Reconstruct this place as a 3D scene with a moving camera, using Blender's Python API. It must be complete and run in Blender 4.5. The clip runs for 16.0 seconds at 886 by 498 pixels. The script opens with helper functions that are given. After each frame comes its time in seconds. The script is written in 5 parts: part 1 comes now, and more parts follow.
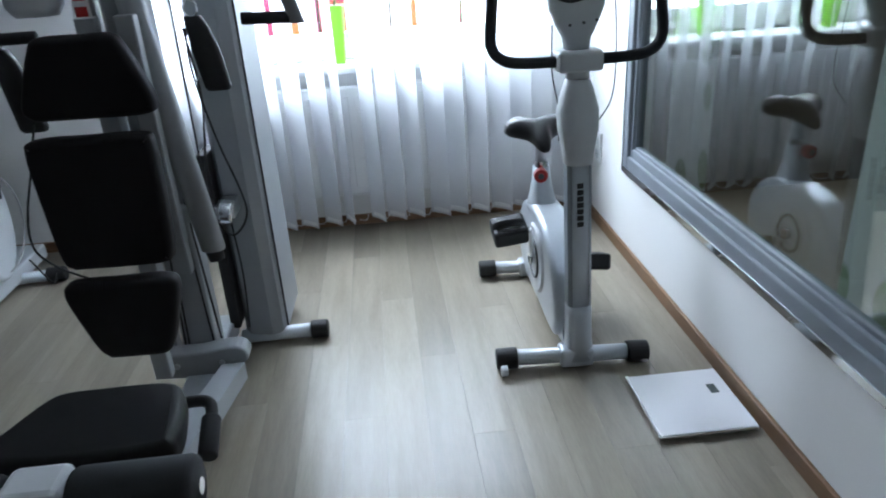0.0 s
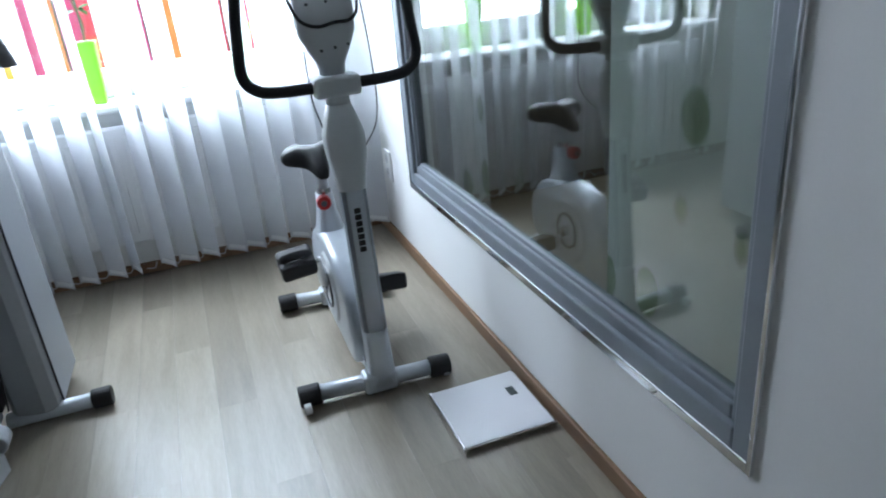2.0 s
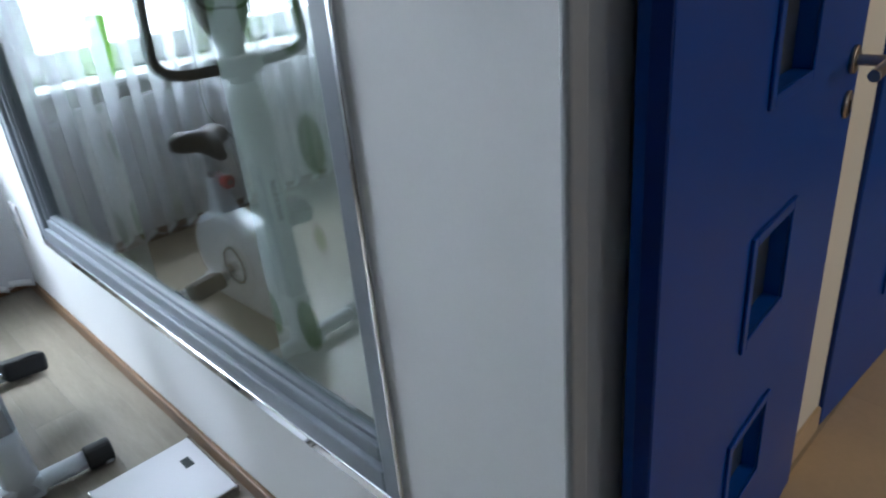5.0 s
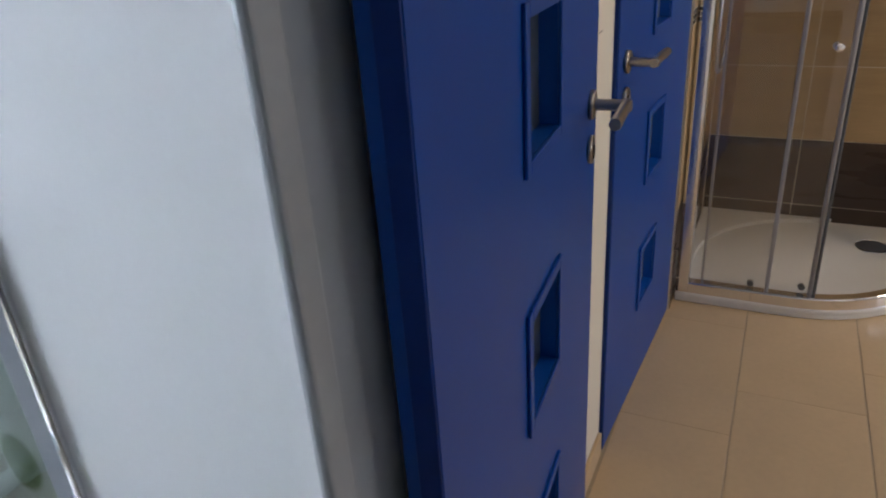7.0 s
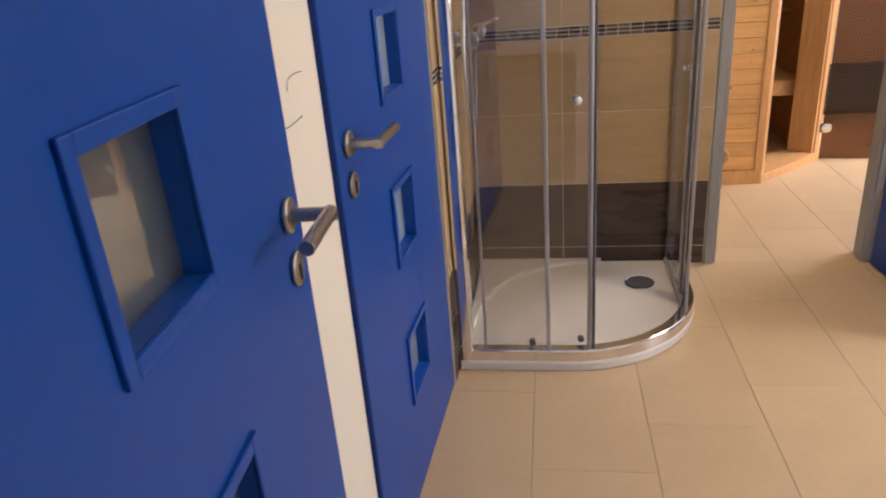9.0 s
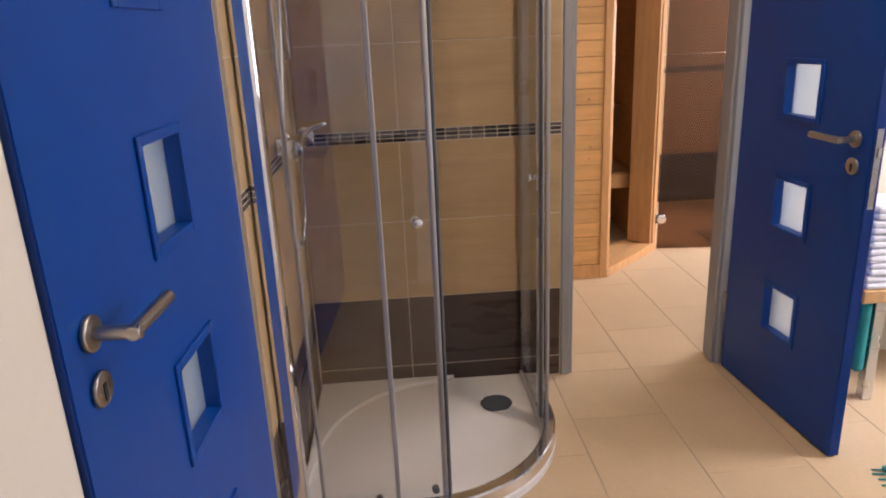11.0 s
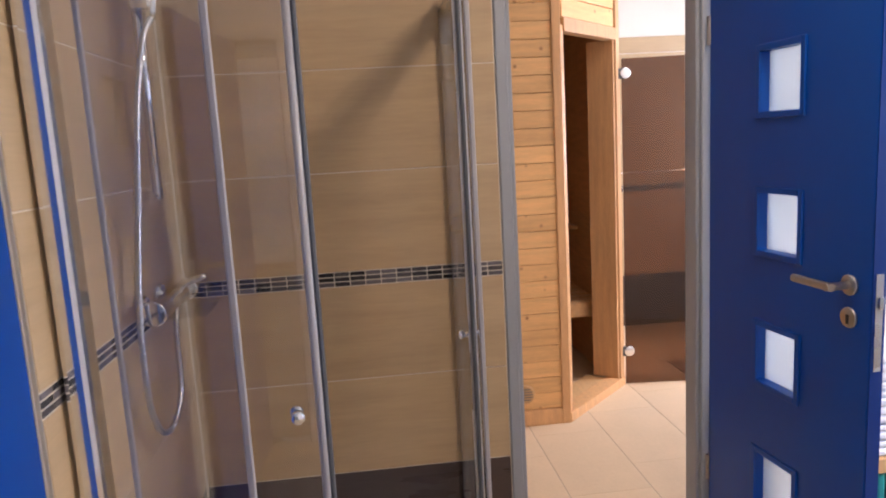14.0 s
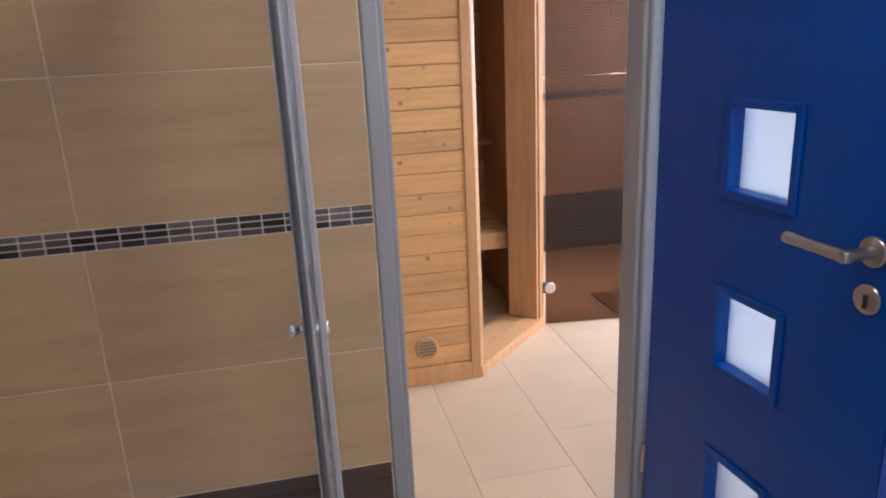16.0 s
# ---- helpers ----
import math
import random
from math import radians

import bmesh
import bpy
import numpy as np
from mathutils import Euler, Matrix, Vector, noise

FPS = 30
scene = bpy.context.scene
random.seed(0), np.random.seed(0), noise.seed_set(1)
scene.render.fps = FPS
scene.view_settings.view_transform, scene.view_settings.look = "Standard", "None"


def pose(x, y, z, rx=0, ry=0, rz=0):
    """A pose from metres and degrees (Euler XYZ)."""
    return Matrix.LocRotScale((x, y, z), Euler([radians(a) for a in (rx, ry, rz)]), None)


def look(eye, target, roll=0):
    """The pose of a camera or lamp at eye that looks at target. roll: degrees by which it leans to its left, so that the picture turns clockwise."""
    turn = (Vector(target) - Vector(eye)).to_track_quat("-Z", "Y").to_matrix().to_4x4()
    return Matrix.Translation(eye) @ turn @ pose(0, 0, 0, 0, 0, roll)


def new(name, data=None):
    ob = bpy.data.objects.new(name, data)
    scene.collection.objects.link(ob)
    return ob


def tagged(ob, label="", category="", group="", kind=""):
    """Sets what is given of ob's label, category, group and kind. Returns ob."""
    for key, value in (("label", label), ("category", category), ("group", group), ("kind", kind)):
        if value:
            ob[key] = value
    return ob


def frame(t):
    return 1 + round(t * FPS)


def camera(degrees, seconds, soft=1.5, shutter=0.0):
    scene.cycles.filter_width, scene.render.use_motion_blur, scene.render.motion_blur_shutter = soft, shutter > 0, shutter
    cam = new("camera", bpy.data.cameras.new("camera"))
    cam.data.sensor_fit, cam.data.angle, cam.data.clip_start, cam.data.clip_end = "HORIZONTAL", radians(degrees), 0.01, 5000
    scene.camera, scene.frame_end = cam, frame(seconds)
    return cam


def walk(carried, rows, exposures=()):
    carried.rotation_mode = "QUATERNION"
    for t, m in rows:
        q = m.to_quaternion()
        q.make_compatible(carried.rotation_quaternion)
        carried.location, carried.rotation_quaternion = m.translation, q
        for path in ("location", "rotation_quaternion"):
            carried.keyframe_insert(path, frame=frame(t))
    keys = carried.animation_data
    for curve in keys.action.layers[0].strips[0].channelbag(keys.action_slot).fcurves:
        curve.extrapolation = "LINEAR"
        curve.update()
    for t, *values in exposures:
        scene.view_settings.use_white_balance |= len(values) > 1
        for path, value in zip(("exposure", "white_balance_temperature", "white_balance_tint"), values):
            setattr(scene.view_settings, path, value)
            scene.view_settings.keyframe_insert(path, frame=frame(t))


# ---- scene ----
cam = camera(65.0, 16.0, soft=1.9, shutter=0.3)
PATH = [
    (0, (-1.015, 0.024, 1.350), (-0.885, 1.845, 0.533), -3.70),
    (0.5, (-0.981, 0.030, 1.352), (-0.734, 1.843, 0.545), -3.70),
    (1, (-0.936, 0.030, 1.357), (-0.572, 1.825, 0.554), -4.10),
    (1.5, (-0.890, 0.032, 1.354), (-0.417, 1.802, 0.553), -4.80),
    (2, (-0.847, 0.045, 1.348), (-0.255, 1.778, 0.545), -5.20),
    (2.5, (-0.791, 0.053, 1.347), (-0.104, 1.745, 0.533), -5.7),
    (3, (-0.709, 0.043, 1.341), (0.068, 1.696, 0.524), -5.8),
    (3.2, (-0.685, 0.046, 1.350), (0.131, 1.674, 0.522), -5.7),
    (5.3, (-0.526, 0.074, 1.360), (0.770, 1.327, 0.493), -4.91),
    (5.5, (-0.501, 0.092, 1.361), (0.844, 1.290, 0.492), -4.45),
    (6, (-0.457, 0.117, 1.377), (0.993, 1.186, 0.508), -4.46),
    (6.5, (-0.410, 0.142, 1.376), (1.124, 1.090, 0.511), -4.16),
    (7, (-0.360, 0.162, 1.374), (1.254, 0.980, 0.521), -4.13),
    (7.5, (-0.298, 0.159, 1.370), (1.386, 0.837, 0.531), -4.15),
    (8, (-0.198, 0.155, 1.369), (1.548, 0.678, 0.545), -4.75),
    (8.5, (-0.104, 0.137, 1.374), (1.680, 0.554, 0.570), -5.24),
    (9, (-0.021, 0.094, 1.381), (1.795, 0.408, 0.603), -4.67),
    (9.2, (0.016, 0.082, 1.375), (1.845, 0.348, 0.612), -4.29),
    (11.3, (0.391, 0.055, 1.440), (2.302, -0.102, 0.871), -2.46),
    (11.5, (0.407, 0.057, 1.446), (2.328, -0.113, 0.916), -2.67),
    (12, (0.452, 0.045, 1.461), (2.396, -0.145, 1.030), -2.71),
    (12.5, (0.499, 0.023, 1.474), (2.462, -0.165, 1.141), -2.81),
    (13, (0.587, -0.002, 1.478), (2.563, -0.201, 1.242), -3.31),
    (13.5, (0.686, -0.072, 1.474), (2.665, -0.270, 1.264), -3.22),
    (14, (0.792, -0.150, 1.464), (2.758, -0.357, 1.160), -3.19),
    (14.5, (0.931, -0.204, 1.449), (2.878, -0.457, 1.069), -3.00),
    (15, (1.104, -0.267, 1.437), (3.030, -0.574, 0.991), -2.56),
    (15.5, (1.256, -0.314, 1.416), (3.154, -0.670, 0.897), -2.53),
    (16, (1.440, -0.409, 1.423), (3.315, -0.801, 0.848), -2.70),
]
EXPOSURES = [(0, -0.20, 5850, 11), (1.0, -0.26, 5850, 11), (2.0, -0.32, 5850, 11), (3.0, -0.42, 5850, 11), (5.3, 0.1, 5900, 11), (6.0, 0.42, 5950, 12), (7.0, 0.56, 5950, 14), (8.0, 1.15, 6150, 17), (9.0, 1.38, 6150, 20), (11.3, 1.22, 5900, 22), (12.5, 1.34, 5700, 23), (14.0, 1.42, 5450, 23), (16, 1.40, 4950, 20)]
walk(cam, [(t, look(eye, target, roll)) for t, eye, target, roll in PATH], EXPOSURES)

# ---------------------------------------------------------------- light
world = bpy.data.worlds.new("sky")
scene.world = world
world.use_nodes = True
wn = world.node_tree
sky = wn.nodes.new("ShaderNodeTexSky")
sky.sky_type = "NISHITA"
sky.sun_disc = False
sky.sun_elevation = radians(38)
sky.sun_rotation = radians(200)
sky.dust_density = 4.0
wn.nodes["Background"].inputs["Strength"].default_value = 0.15
wn.links.new(sky.outputs["Color"], wn.nodes["Background"].inputs["Color"])

sun_data = bpy.data.lights.new("sun", "SUN")
sun_data.energy = 1.0
sun_data.angle = radians(20)
sun_data.color = (1.0, 0.95, 0.88)
sun = new("sun", sun_data)
sun.matrix_world = look((0, 0, 0), (0.28, 0.72, -0.62))


def area_lamp(name, eye, target, w, h, power, color):
    d = bpy.data.lights.new(name, "AREA")
    d.shape, d.size, d.size_y, d.energy, d.color = "RECTANGLE", w, h, power, color
    ob = new(name, d)
    ob.matrix_world = look(eye, target)
    return ob


# sky light in and above the openings of the windows, and the ceiling lamp of the hall
area_lamp("window_light_gym", (-1.09, 3.72, 1.52), (-1.09, 0, 1.0), 1.78, 1.35, 150, (0.86, 0.94, 1.0))
area_lamp("sky_light_gym", (-1.09, 4.45, 3.05), (-1.09, 2.9, 0.7), 2.6, 1.0, 540, (0.86, 0.94, 1.0))
area_lamp("window_light_hall", (2.2, -3.38, 1.55), (2.2, 0, 1.0), 1.3, 1.2, 15, (0.9, 0.95, 1.0))
area_lamp("window_light_sauna", (4.3, -3.38, 1.5), (4.3, 0, 0.9), 1.3, 1.2, 24, (0.97, 0.98, 1.0))
area_lamp("lamp_light_hall", (1.8, -1.1, 2.5), (1.8, -1.1, 0), 0.34, 0.34, 5.9, (1.0, 0.765, 0.47))
# unseen lamp added to fill the sauna room
area_lamp("added_light_sauna_room", (3.7, -1.9, 2.5), (3.7, -1.9, 0), 0.4, 0.4, 1.2, (1.0, 0.9, 0.78))
# added light in an unseen opening, to brighten the curtain behind the interior window
area_lamp("added_light_back_room", (2.25, 3.55, 1.5), (1.0, 1.2, 1.0), 0.95, 1.1, 19, (0.95, 0.97, 1.0))


# ---------------------------------------------------------------- materials
def material(name, color, rough=0.5, metal=0.0, vary=0.12, scale=6.0, fine=90.0, bump=0.05,
             stretch=(1, 1, 1), spread=0.0, spec=0.5, transmission=0.0, ior=1.45, coat=0.0, dark=None):
    """A principled surface with blotches, fine grain, uneven gloss and, for pieces, a shade of their own."""
    m = bpy.data.materials.new(name)
    m.use_nodes = True
    n, l = m.node_tree.nodes, m.node_tree.links
    b = n["Principled BSDF"]
    b.inputs["Metallic"].default_value = metal
    b.inputs["Specular IOR Level"].default_value = spec
    b.inputs["Transmission Weight"].default_value = transmission
    b.inputs["IOR"].default_value = ior
    b.inputs["Coat Weight"].default_value = coat
    co = n.new("ShaderNodeTexCoord")
    mp = n.new("ShaderNodeMapping")
    mp.inputs["Scale"].default_value = stretch
    l.new(co.outputs["Object"], mp.inputs["Vector"])
    info = n.new("ShaderNodeObjectInfo")
    shift = n.new("ShaderNodeVectorMath")
    shift.operation = "MULTIPLY_ADD"
    shift.inputs[1].default_value = (37.0, 19.0, 53.0)
    l.new(info.outputs["Random"], shift.inputs[0])
    l.new(mp.outputs["Vector"], shift.inputs[2])
    big, small = n.new("ShaderNodeTexNoise"), n.new("ShaderNodeTexNoise")
    big.inputs["Scale"].default_value, small.inputs["Scale"].default_value = scale, fine
    big.inputs["Detail"].default_value, small.inputs["Detail"].default_value = 4, 3
    for t in (big, small):
        l.new(shift.outputs["Vector"], t.inputs["Vector"])
    mix = n.new("ShaderNodeMix")
    mix.inputs["Factor"].default_value = 0.35
    l.new(big.outputs["Fac"], mix.inputs[2])
    l.new(small.outputs["Fac"], mix.inputs[3])
    ramp = n.new("ShaderNodeValToRGB")
    lo = dark or [c * (1 - vary) for c in color]
    hi = [min(1, c * (1 + vary)) for c in color]
    ramp.color_ramp.elements[0].color, ramp.color_ramp.elements[1].color = (*lo, 1), (*hi, 1)
    ramp.color_ramp.elements[0].position, ramp.color_ramp.elements[1].position = 0.32, 0.68
    l.new(mix.outputs[0], ramp.inputs["Fac"])
    out = ramp.outputs["Color"]
    if spread:
        hsv = n.new("ShaderNodeHueSaturation")
        rng = n.new("ShaderNodeMapRange")
        rng.inputs["To Min"].default_value, rng.inputs["To Max"].default_value = 1 - spread, 1 + spread
        l.new(info.outputs["Random"], rng.inputs["Value"])
        l.new(rng.outputs["Result"], hsv.inputs["Value"])
        l.new(out, hsv.inputs["Color"])
        out = hsv.outputs["Color"]
    l.new(out, b.inputs["Base Color"])
    gloss = n.new("ShaderNodeMapRange")
    gloss.inputs["To Min"].default_value, gloss.inputs["To Max"].default_value = max(0.02, rough * 0.85), min(1, rough * 1.15)
    l.new(big.outputs["Fac"], gloss.inputs["Value"])
    l.new(gloss.outputs["Result"], b.inputs["Roughness"])
    if bump:
        bp = n.new("ShaderNodeBump")
        bp.inputs["Strength"].default_value, bp.inputs["Distance"].default_value = bump, 0.004
        l.new(mix.outputs[0], bp.inputs["Height"])
        l.new(bp.outputs["Normal"], b.inputs["Normal"])
    return m


def pane_material(name, tint, rough=0.0, gloss=0.08, frost=0.0):
    """A thin pane: mostly clear, with a mirror share that grows at a glancing view."""
    m = bpy.data.materials.new(name)
    m.use_nodes = True
    n, l = m.node_tree.nodes, m.node_tree.links
    n.remove(n["Principled BSDF"])
    clear = n.new("ShaderNodeBsdfTransparent")
    clear.inputs["Color"].default_value = (*tint, 1)
    shine = n.new("ShaderNodeBsdfGlossy")
    shine.inputs["Roughness"].default_value = rough
    facing = n.new("ShaderNodeLayerWeight")
    facing.inputs["Blend"].default_value = 0.5
    rise = n.new("ShaderNodeMath")
    rise.operation = "POWER"
    rise.inputs[1].default_value = 5.0
    l.new(facing.outputs["Facing"], rise.inputs[0])
    add = n.new("ShaderNodeMath")
    add.operation = "MULTIPLY_ADD"
    add.use_clamp = True
    add.inputs[1].default_value, add.inputs[2].default_value = 0.9 - gloss, gloss
    l.new(rise.outputs["Value"], add.inputs[0])
    mix = n.new("ShaderNodeMixShader")
    l.new(add.outputs["Value"], mix.inputs["Fac"])
    body = clear.outputs["BSDF"]
    if frost:
        milk = n.new("ShaderNodeBsdfTranslucent")
        milk.inputs["Color"].default_value = (0.86, 0.88, 0.88, 1)
        half = n.new("ShaderNodeMixShader")
        half.inputs["Fac"].default_value = frost
        l.new(body, half.inputs[1])
        l.new(milk.outputs["BSDF"], half.inputs[2])
        body = half.outputs["Shader"]
    l.new(body, mix.inputs[1])
    l.new(shine.outputs["BSDF"], mix.inputs[2])
    l.new(mix.outputs["Shader"], n["Material Output"].inputs["Surface"])
    return m


def cloth_material(name, color, see=0.5, ovals=None, holes=0.0):
    """Thin cloth: part diffuse, part translucent, with a woven grain, and a print of pale ovals if given."""
    m = bpy.data.materials.new(name)
    m.use_nodes = True
    n, l = m.node_tree.nodes, m.node_tree.links
    n.remove(n["Principled BSDF"])
    co = n.new("ShaderNodeTexCoord")
    noise_tex = n.new("ShaderNodeTexNoise")
    noise_tex.inputs["Scale"].default_value = 14
    l.new(co.outputs["Object"], noise_tex.inputs["Vector"])
    ramp = n.new("ShaderNodeValToRGB")
    ramp.color_ramp.elements[0].color = (*[c * 0.93 for c in color], 1)
    ramp.color_ramp.elements[1].color = (*color, 1)
    l.new(noise_tex.outputs["Fac"], ramp.inputs["Fac"])
    col = ramp.outputs["Color"]
    if ovals:
        mp = n.new("ShaderNodeMapping")
        mp.inputs["Scale"].default_value = (0.02, 5.2, 3.4)
        l.new(co.outputs["Object"], mp.inputs["Vector"])
        vo = n.new("ShaderNodeTexVoronoi")
        vo.inputs["Randomness"].default_value = 0.55
        vo.inputs["Scale"].default_value = 1.0
        l.new(mp.outputs["Vector"], vo.inputs["Vector"])
        edge = n.new("ShaderNodeMapRange")
        edge.inputs["From Min"].default_value, edge.inputs["From Max"].default_value = 0.27, 0.33
        edge.inputs["To Min"].default_value, edge.inputs["To Max"].default_value = 1, 0
        l.new(vo.outputs["Distance"], edge.inputs["Value"])
        mx = n.new("ShaderNodeMix")
        mx.data_type = "RGBA"
        mx.inputs[7].default_value = (*ovals, 1)
        l.new(edge.outputs["Result"], mx.inputs["Factor"])
        l.new(col, mx.inputs[6])
        col = mx.outputs[2]
    d, t = n.new("ShaderNodeBsdfDiffuse"), n.new("ShaderNodeBsdfTranslucent")
    mix = n.new("ShaderNodeMixShader")
    mix.inputs["Fac"].default_value = see
    for s in (d, t):
        l.new(col, s.inputs["Color"])
    l.new(d.outputs["BSDF"], mix.inputs[1])
    l.new(t.outputs["BSDF"], mix.inputs[2])
    body = mix.outputs["Shader"]
    if holes:
        tr = n.new("ShaderNodeBsdfTransparent")
        mh = n.new("ShaderNodeMixShader")
        mh.inputs["Fac"].default_value = holes
        l.new(body, mh.inputs[1])
        l.new(tr.outputs["BSDF"], mh.inputs[2])
        body = mh.outputs["Shader"]
    l.new(body, n["Material Output"].inputs["Surface"])
    return m


def glow_material(name, color, strength):
    m = bpy.data.materials.new(name)
    m.use_nodes = True
    b = m.node_tree.nodes["Principled BSDF"]
    b.inputs["Base Color"].default_value = (*color, 1)
    b.inputs["Emission Color"].default_value = (*color, 1)
    b.inputs["Emission Strength"].default_value = strength
    return m


def pine_material(name, color, dark, stretch, spread=0.16):
    """Pine with long grain and dark round knots."""
    m = material(name, color, 0.45, vary=0.16, scale=3.0, fine=24, bump=0.08, stretch=stretch, spread=spread)
    n, l = m.node_tree.nodes, m.node_tree.links
    b = n["Principled BSDF"]
    old = b.inputs["Base Color"].links[0].from_socket
    co, info = n.new("ShaderNodeTexCoord"), n.new("ShaderNodeObjectInfo")
    add = n.new("ShaderNodeVectorMath")
    add.operation = "MULTIPLY_ADD"
    add.inputs[1].default_value = (11.0, 7.0, 5.0)
    l.new(info.outputs["Random"], add.inputs[0])
    l.new(co.outputs["Object"], add.inputs[2])
    vo = n.new("ShaderNodeTexVoronoi")
    vo.inputs["Scale"].default_value = 12.0
    l.new(add.outputs["Vector"], vo.inputs["Vector"])
    r = n.new("ShaderNodeMapRange")
    r.inputs["From Min"].default_value, r.inputs["From Max"].default_value = 0.05, 0.15
    r.inputs["To Min"].default_value, r.inputs["To Max"].default_value = 0.85, 0.0
    l.new(vo.outputs["Distance"], r.inputs["Value"])
    mx = n.new("ShaderNodeMix")
    mx.data_type = "RGBA"
    mx.inputs[7].default_value = (*dark, 1)
    l.new(r.outputs["Result"], mx.inputs["Factor"])
    l.new(old, mx.inputs[6])
    l.new(mx.outputs[2], b.inputs["Base Color"])
    return m


M_WALL = material("white_wall_paint", (0.80, 0.80, 0.79), 0.8, vary=0.02, scale=2.5, fine=160, bump=0.12)
# dark brown puts the back room's dimness into the wall colour
M_DIM = material("dim_room_wall", (0.22, 0.19, 0.16), 0.8, vary=0.05, scale=2.5, fine=160, bump=0.1)
M_CREAM = material("cream_wall_paint", (0.80, 0.74, 0.62), 0.8, vary=0.03, scale=2.5, fine=160, bump=0.12)
M_PLANK = material("grey_oak_plank", (0.245, 0.213, 0.165), 0.31, vary=0.17, scale=3.0, fine=26, bump=0.05, stretch=(9, 0.9, 1), spread=0.16)
M_JOINT = material("dark_joint", (0.21, 0.18, 0.143), 0.8, vary=0.1)
M_GROUT = material("tile_grout", (0.44, 0.35, 0.245), 0.85, vary=0.08)
M_FTILE = material("beige_floor_tile", (0.58, 0.43, 0.262), 0.40, vary=0.06, scale=5, fine=60, bump=0.03, spread=0.03)
M_WTILE = material("beige_wall_tile", (0.49, 0.352, 0.188), 0.3, vary=0.10, scale=1.6, fine=9, bump=0.02, stretch=(1, 1.2, 14), spread=0.03)
M_DTILE = material("dark_brown_tile", (0.068, 0.046, 0.037), 0.28, vary=0.16, scale=1.6, fine=12, bump=0.02, stretch=(1, 1.2, 10), spread=0.06)
M_WGROUT = material("pale_grout", (0.72, 0.64, 0.5), 0.8, vary=0.06)
M_SKIRT = material("oak_skirting", (0.20, 0.115, 0.062), 0.5, vary=0.2, scale=3, fine=30, stretch=(6, 1, 6))
M_BLUE = material("blue_door_paint", (0.002, 0.060, 0.320), 0.36, vary=0.05, scale=3, fine=300, bump=0.05, spec=0.36)
# darker than the leaf: the shade on its edges is put into the colour
M_BLUE_SHADED = material("shaded_blue_door_edge", (0.002, 0.030, 0.20), 0.45, vary=0.06, scale=8, spec=0.3)
M_FRAME = material("grey_steel_frame", (0.33, 0.34, 0.348), 0.45, vary=0.04, scale=5, bump=0.03)
M_WFRAME = material("grey_window_profile", (0.22, 0.243, 0.272), 0.38, vary=0.05, scale=6, bump=0.03)
M_CHROME = material("chrome", (0.82, 0.83, 0.85), 0.09, 1.0, vary=0.03, bump=0)
M_ALU = material("satin_aluminium", (0.62, 0.64, 0.67), 0.28, 1.0, vary=0.05, bump=0.01)
M_STEEL = material("brushed_steel", (0.44, 0.40, 0.35), 0.3, 1.0, vary=0.08, fine=200)
M_SILVER = material("silver_paint", (0.56, 0.60, 0.645), 0.34, 0.25, vary=0.04, coat=0.2)
M_GREYPL = material("light_grey_plastic", (0.58, 0.60, 0.62), 0.5, vary=0.03, bump=0.02)
M_MACHINE = material("machine_grey_paint", (0.30, 0.315, 0.33), 0.45, vary=0.04, bump=0.02)
M_BLACK = material("black_vinyl", (0.009, 0.008, 0.009), 0.6, vary=0.2, scale=20, fine=260, bump=0.12, spec=0.25)
M_SADDLE = material("black_saddle_vinyl", (0.008, 0.008, 0.009), 0.32, vary=0.2, scale=20, fine=200, bump=0.03, spec=0.4)
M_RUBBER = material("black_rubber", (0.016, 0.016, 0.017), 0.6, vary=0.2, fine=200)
M_FOAM = material("black_foam_grip", (0.02, 0.021, 0.024), 0.8, vary=0.2, fine=300, bump=0.2)
M_DARKGREY = material("dark_grey_plastic", (0.09, 0.095, 0.10), 0.5)
M_RED = material("red_knob_plastic", (0.42, 0.02, 0.02), 0.4)
M_SCALE = material("white_scale_top", (0.70, 0.70, 0.73), 0.26, vary=0.01, scale=0.4, bump=0)
M_LCD = material("grey_display", (0.05, 0.06, 0.06), 0.2)
M_TRAY = material("white_acrylic_tray", (0.80, 0.79, 0.76), 0.18, vary=0.02, bump=0)
M_PINE = pine_material("pine_board", (0.70, 0.405, 0.155), (0.26, 0.11, 0.035), (2, 1.2, 16), 0.09)
M_PINE_UP = material("pine_post", (0.58, 0.325, 0.135), 0.45, vary=0.16, scale=3.0, fine=24, bump=0.08, stretch=(14, 14, 1.2), spread=0.06)
M_SAUNA_IN = material("sauna_inside_board", (0.58, 0.34, 0.155), 0.55, vary=0.2, scale=3, fine=20, stretch=(2, 2, 12), spread=0.1)
M_BENCHWOOD = material("bench_wood", (0.55, 0.33, 0.14), 0.42, vary=0.18, scale=3, fine=24, stretch=(1, 10, 10), spread=0.08)
M_TOWEL = material("white_towel", (0.78, 0.78, 0.82), 0.95, vary=0.05, fine=240, bump=0.5)
M_TEAL = material("teal_cloth", (0.02, 0.24, 0.24), 0.9, vary=0.2, fine=200, bump=0.4)
M_LIME = material("lime_pot_plastic", (0.25, 0.62, 0.03), 0.3, vary=0.04, bump=0)
M_LEAF = material("green_leaf", (0.06, 0.16, 0.03), 0.45, vary=0.3, scale=30)
M_STEM = material("plant_stem", (0.12, 0.09, 0.04), 0.7, vary=0.2)
M_UPVC = material("white_window_plastic", (0.80, 0.81, 0.82), 0.35, vary=0.02, bump=0)
M_BLIND = cloth_material("blind_cloth", (0.88, 0.90, 0.94), 0.66, holes=0.28)
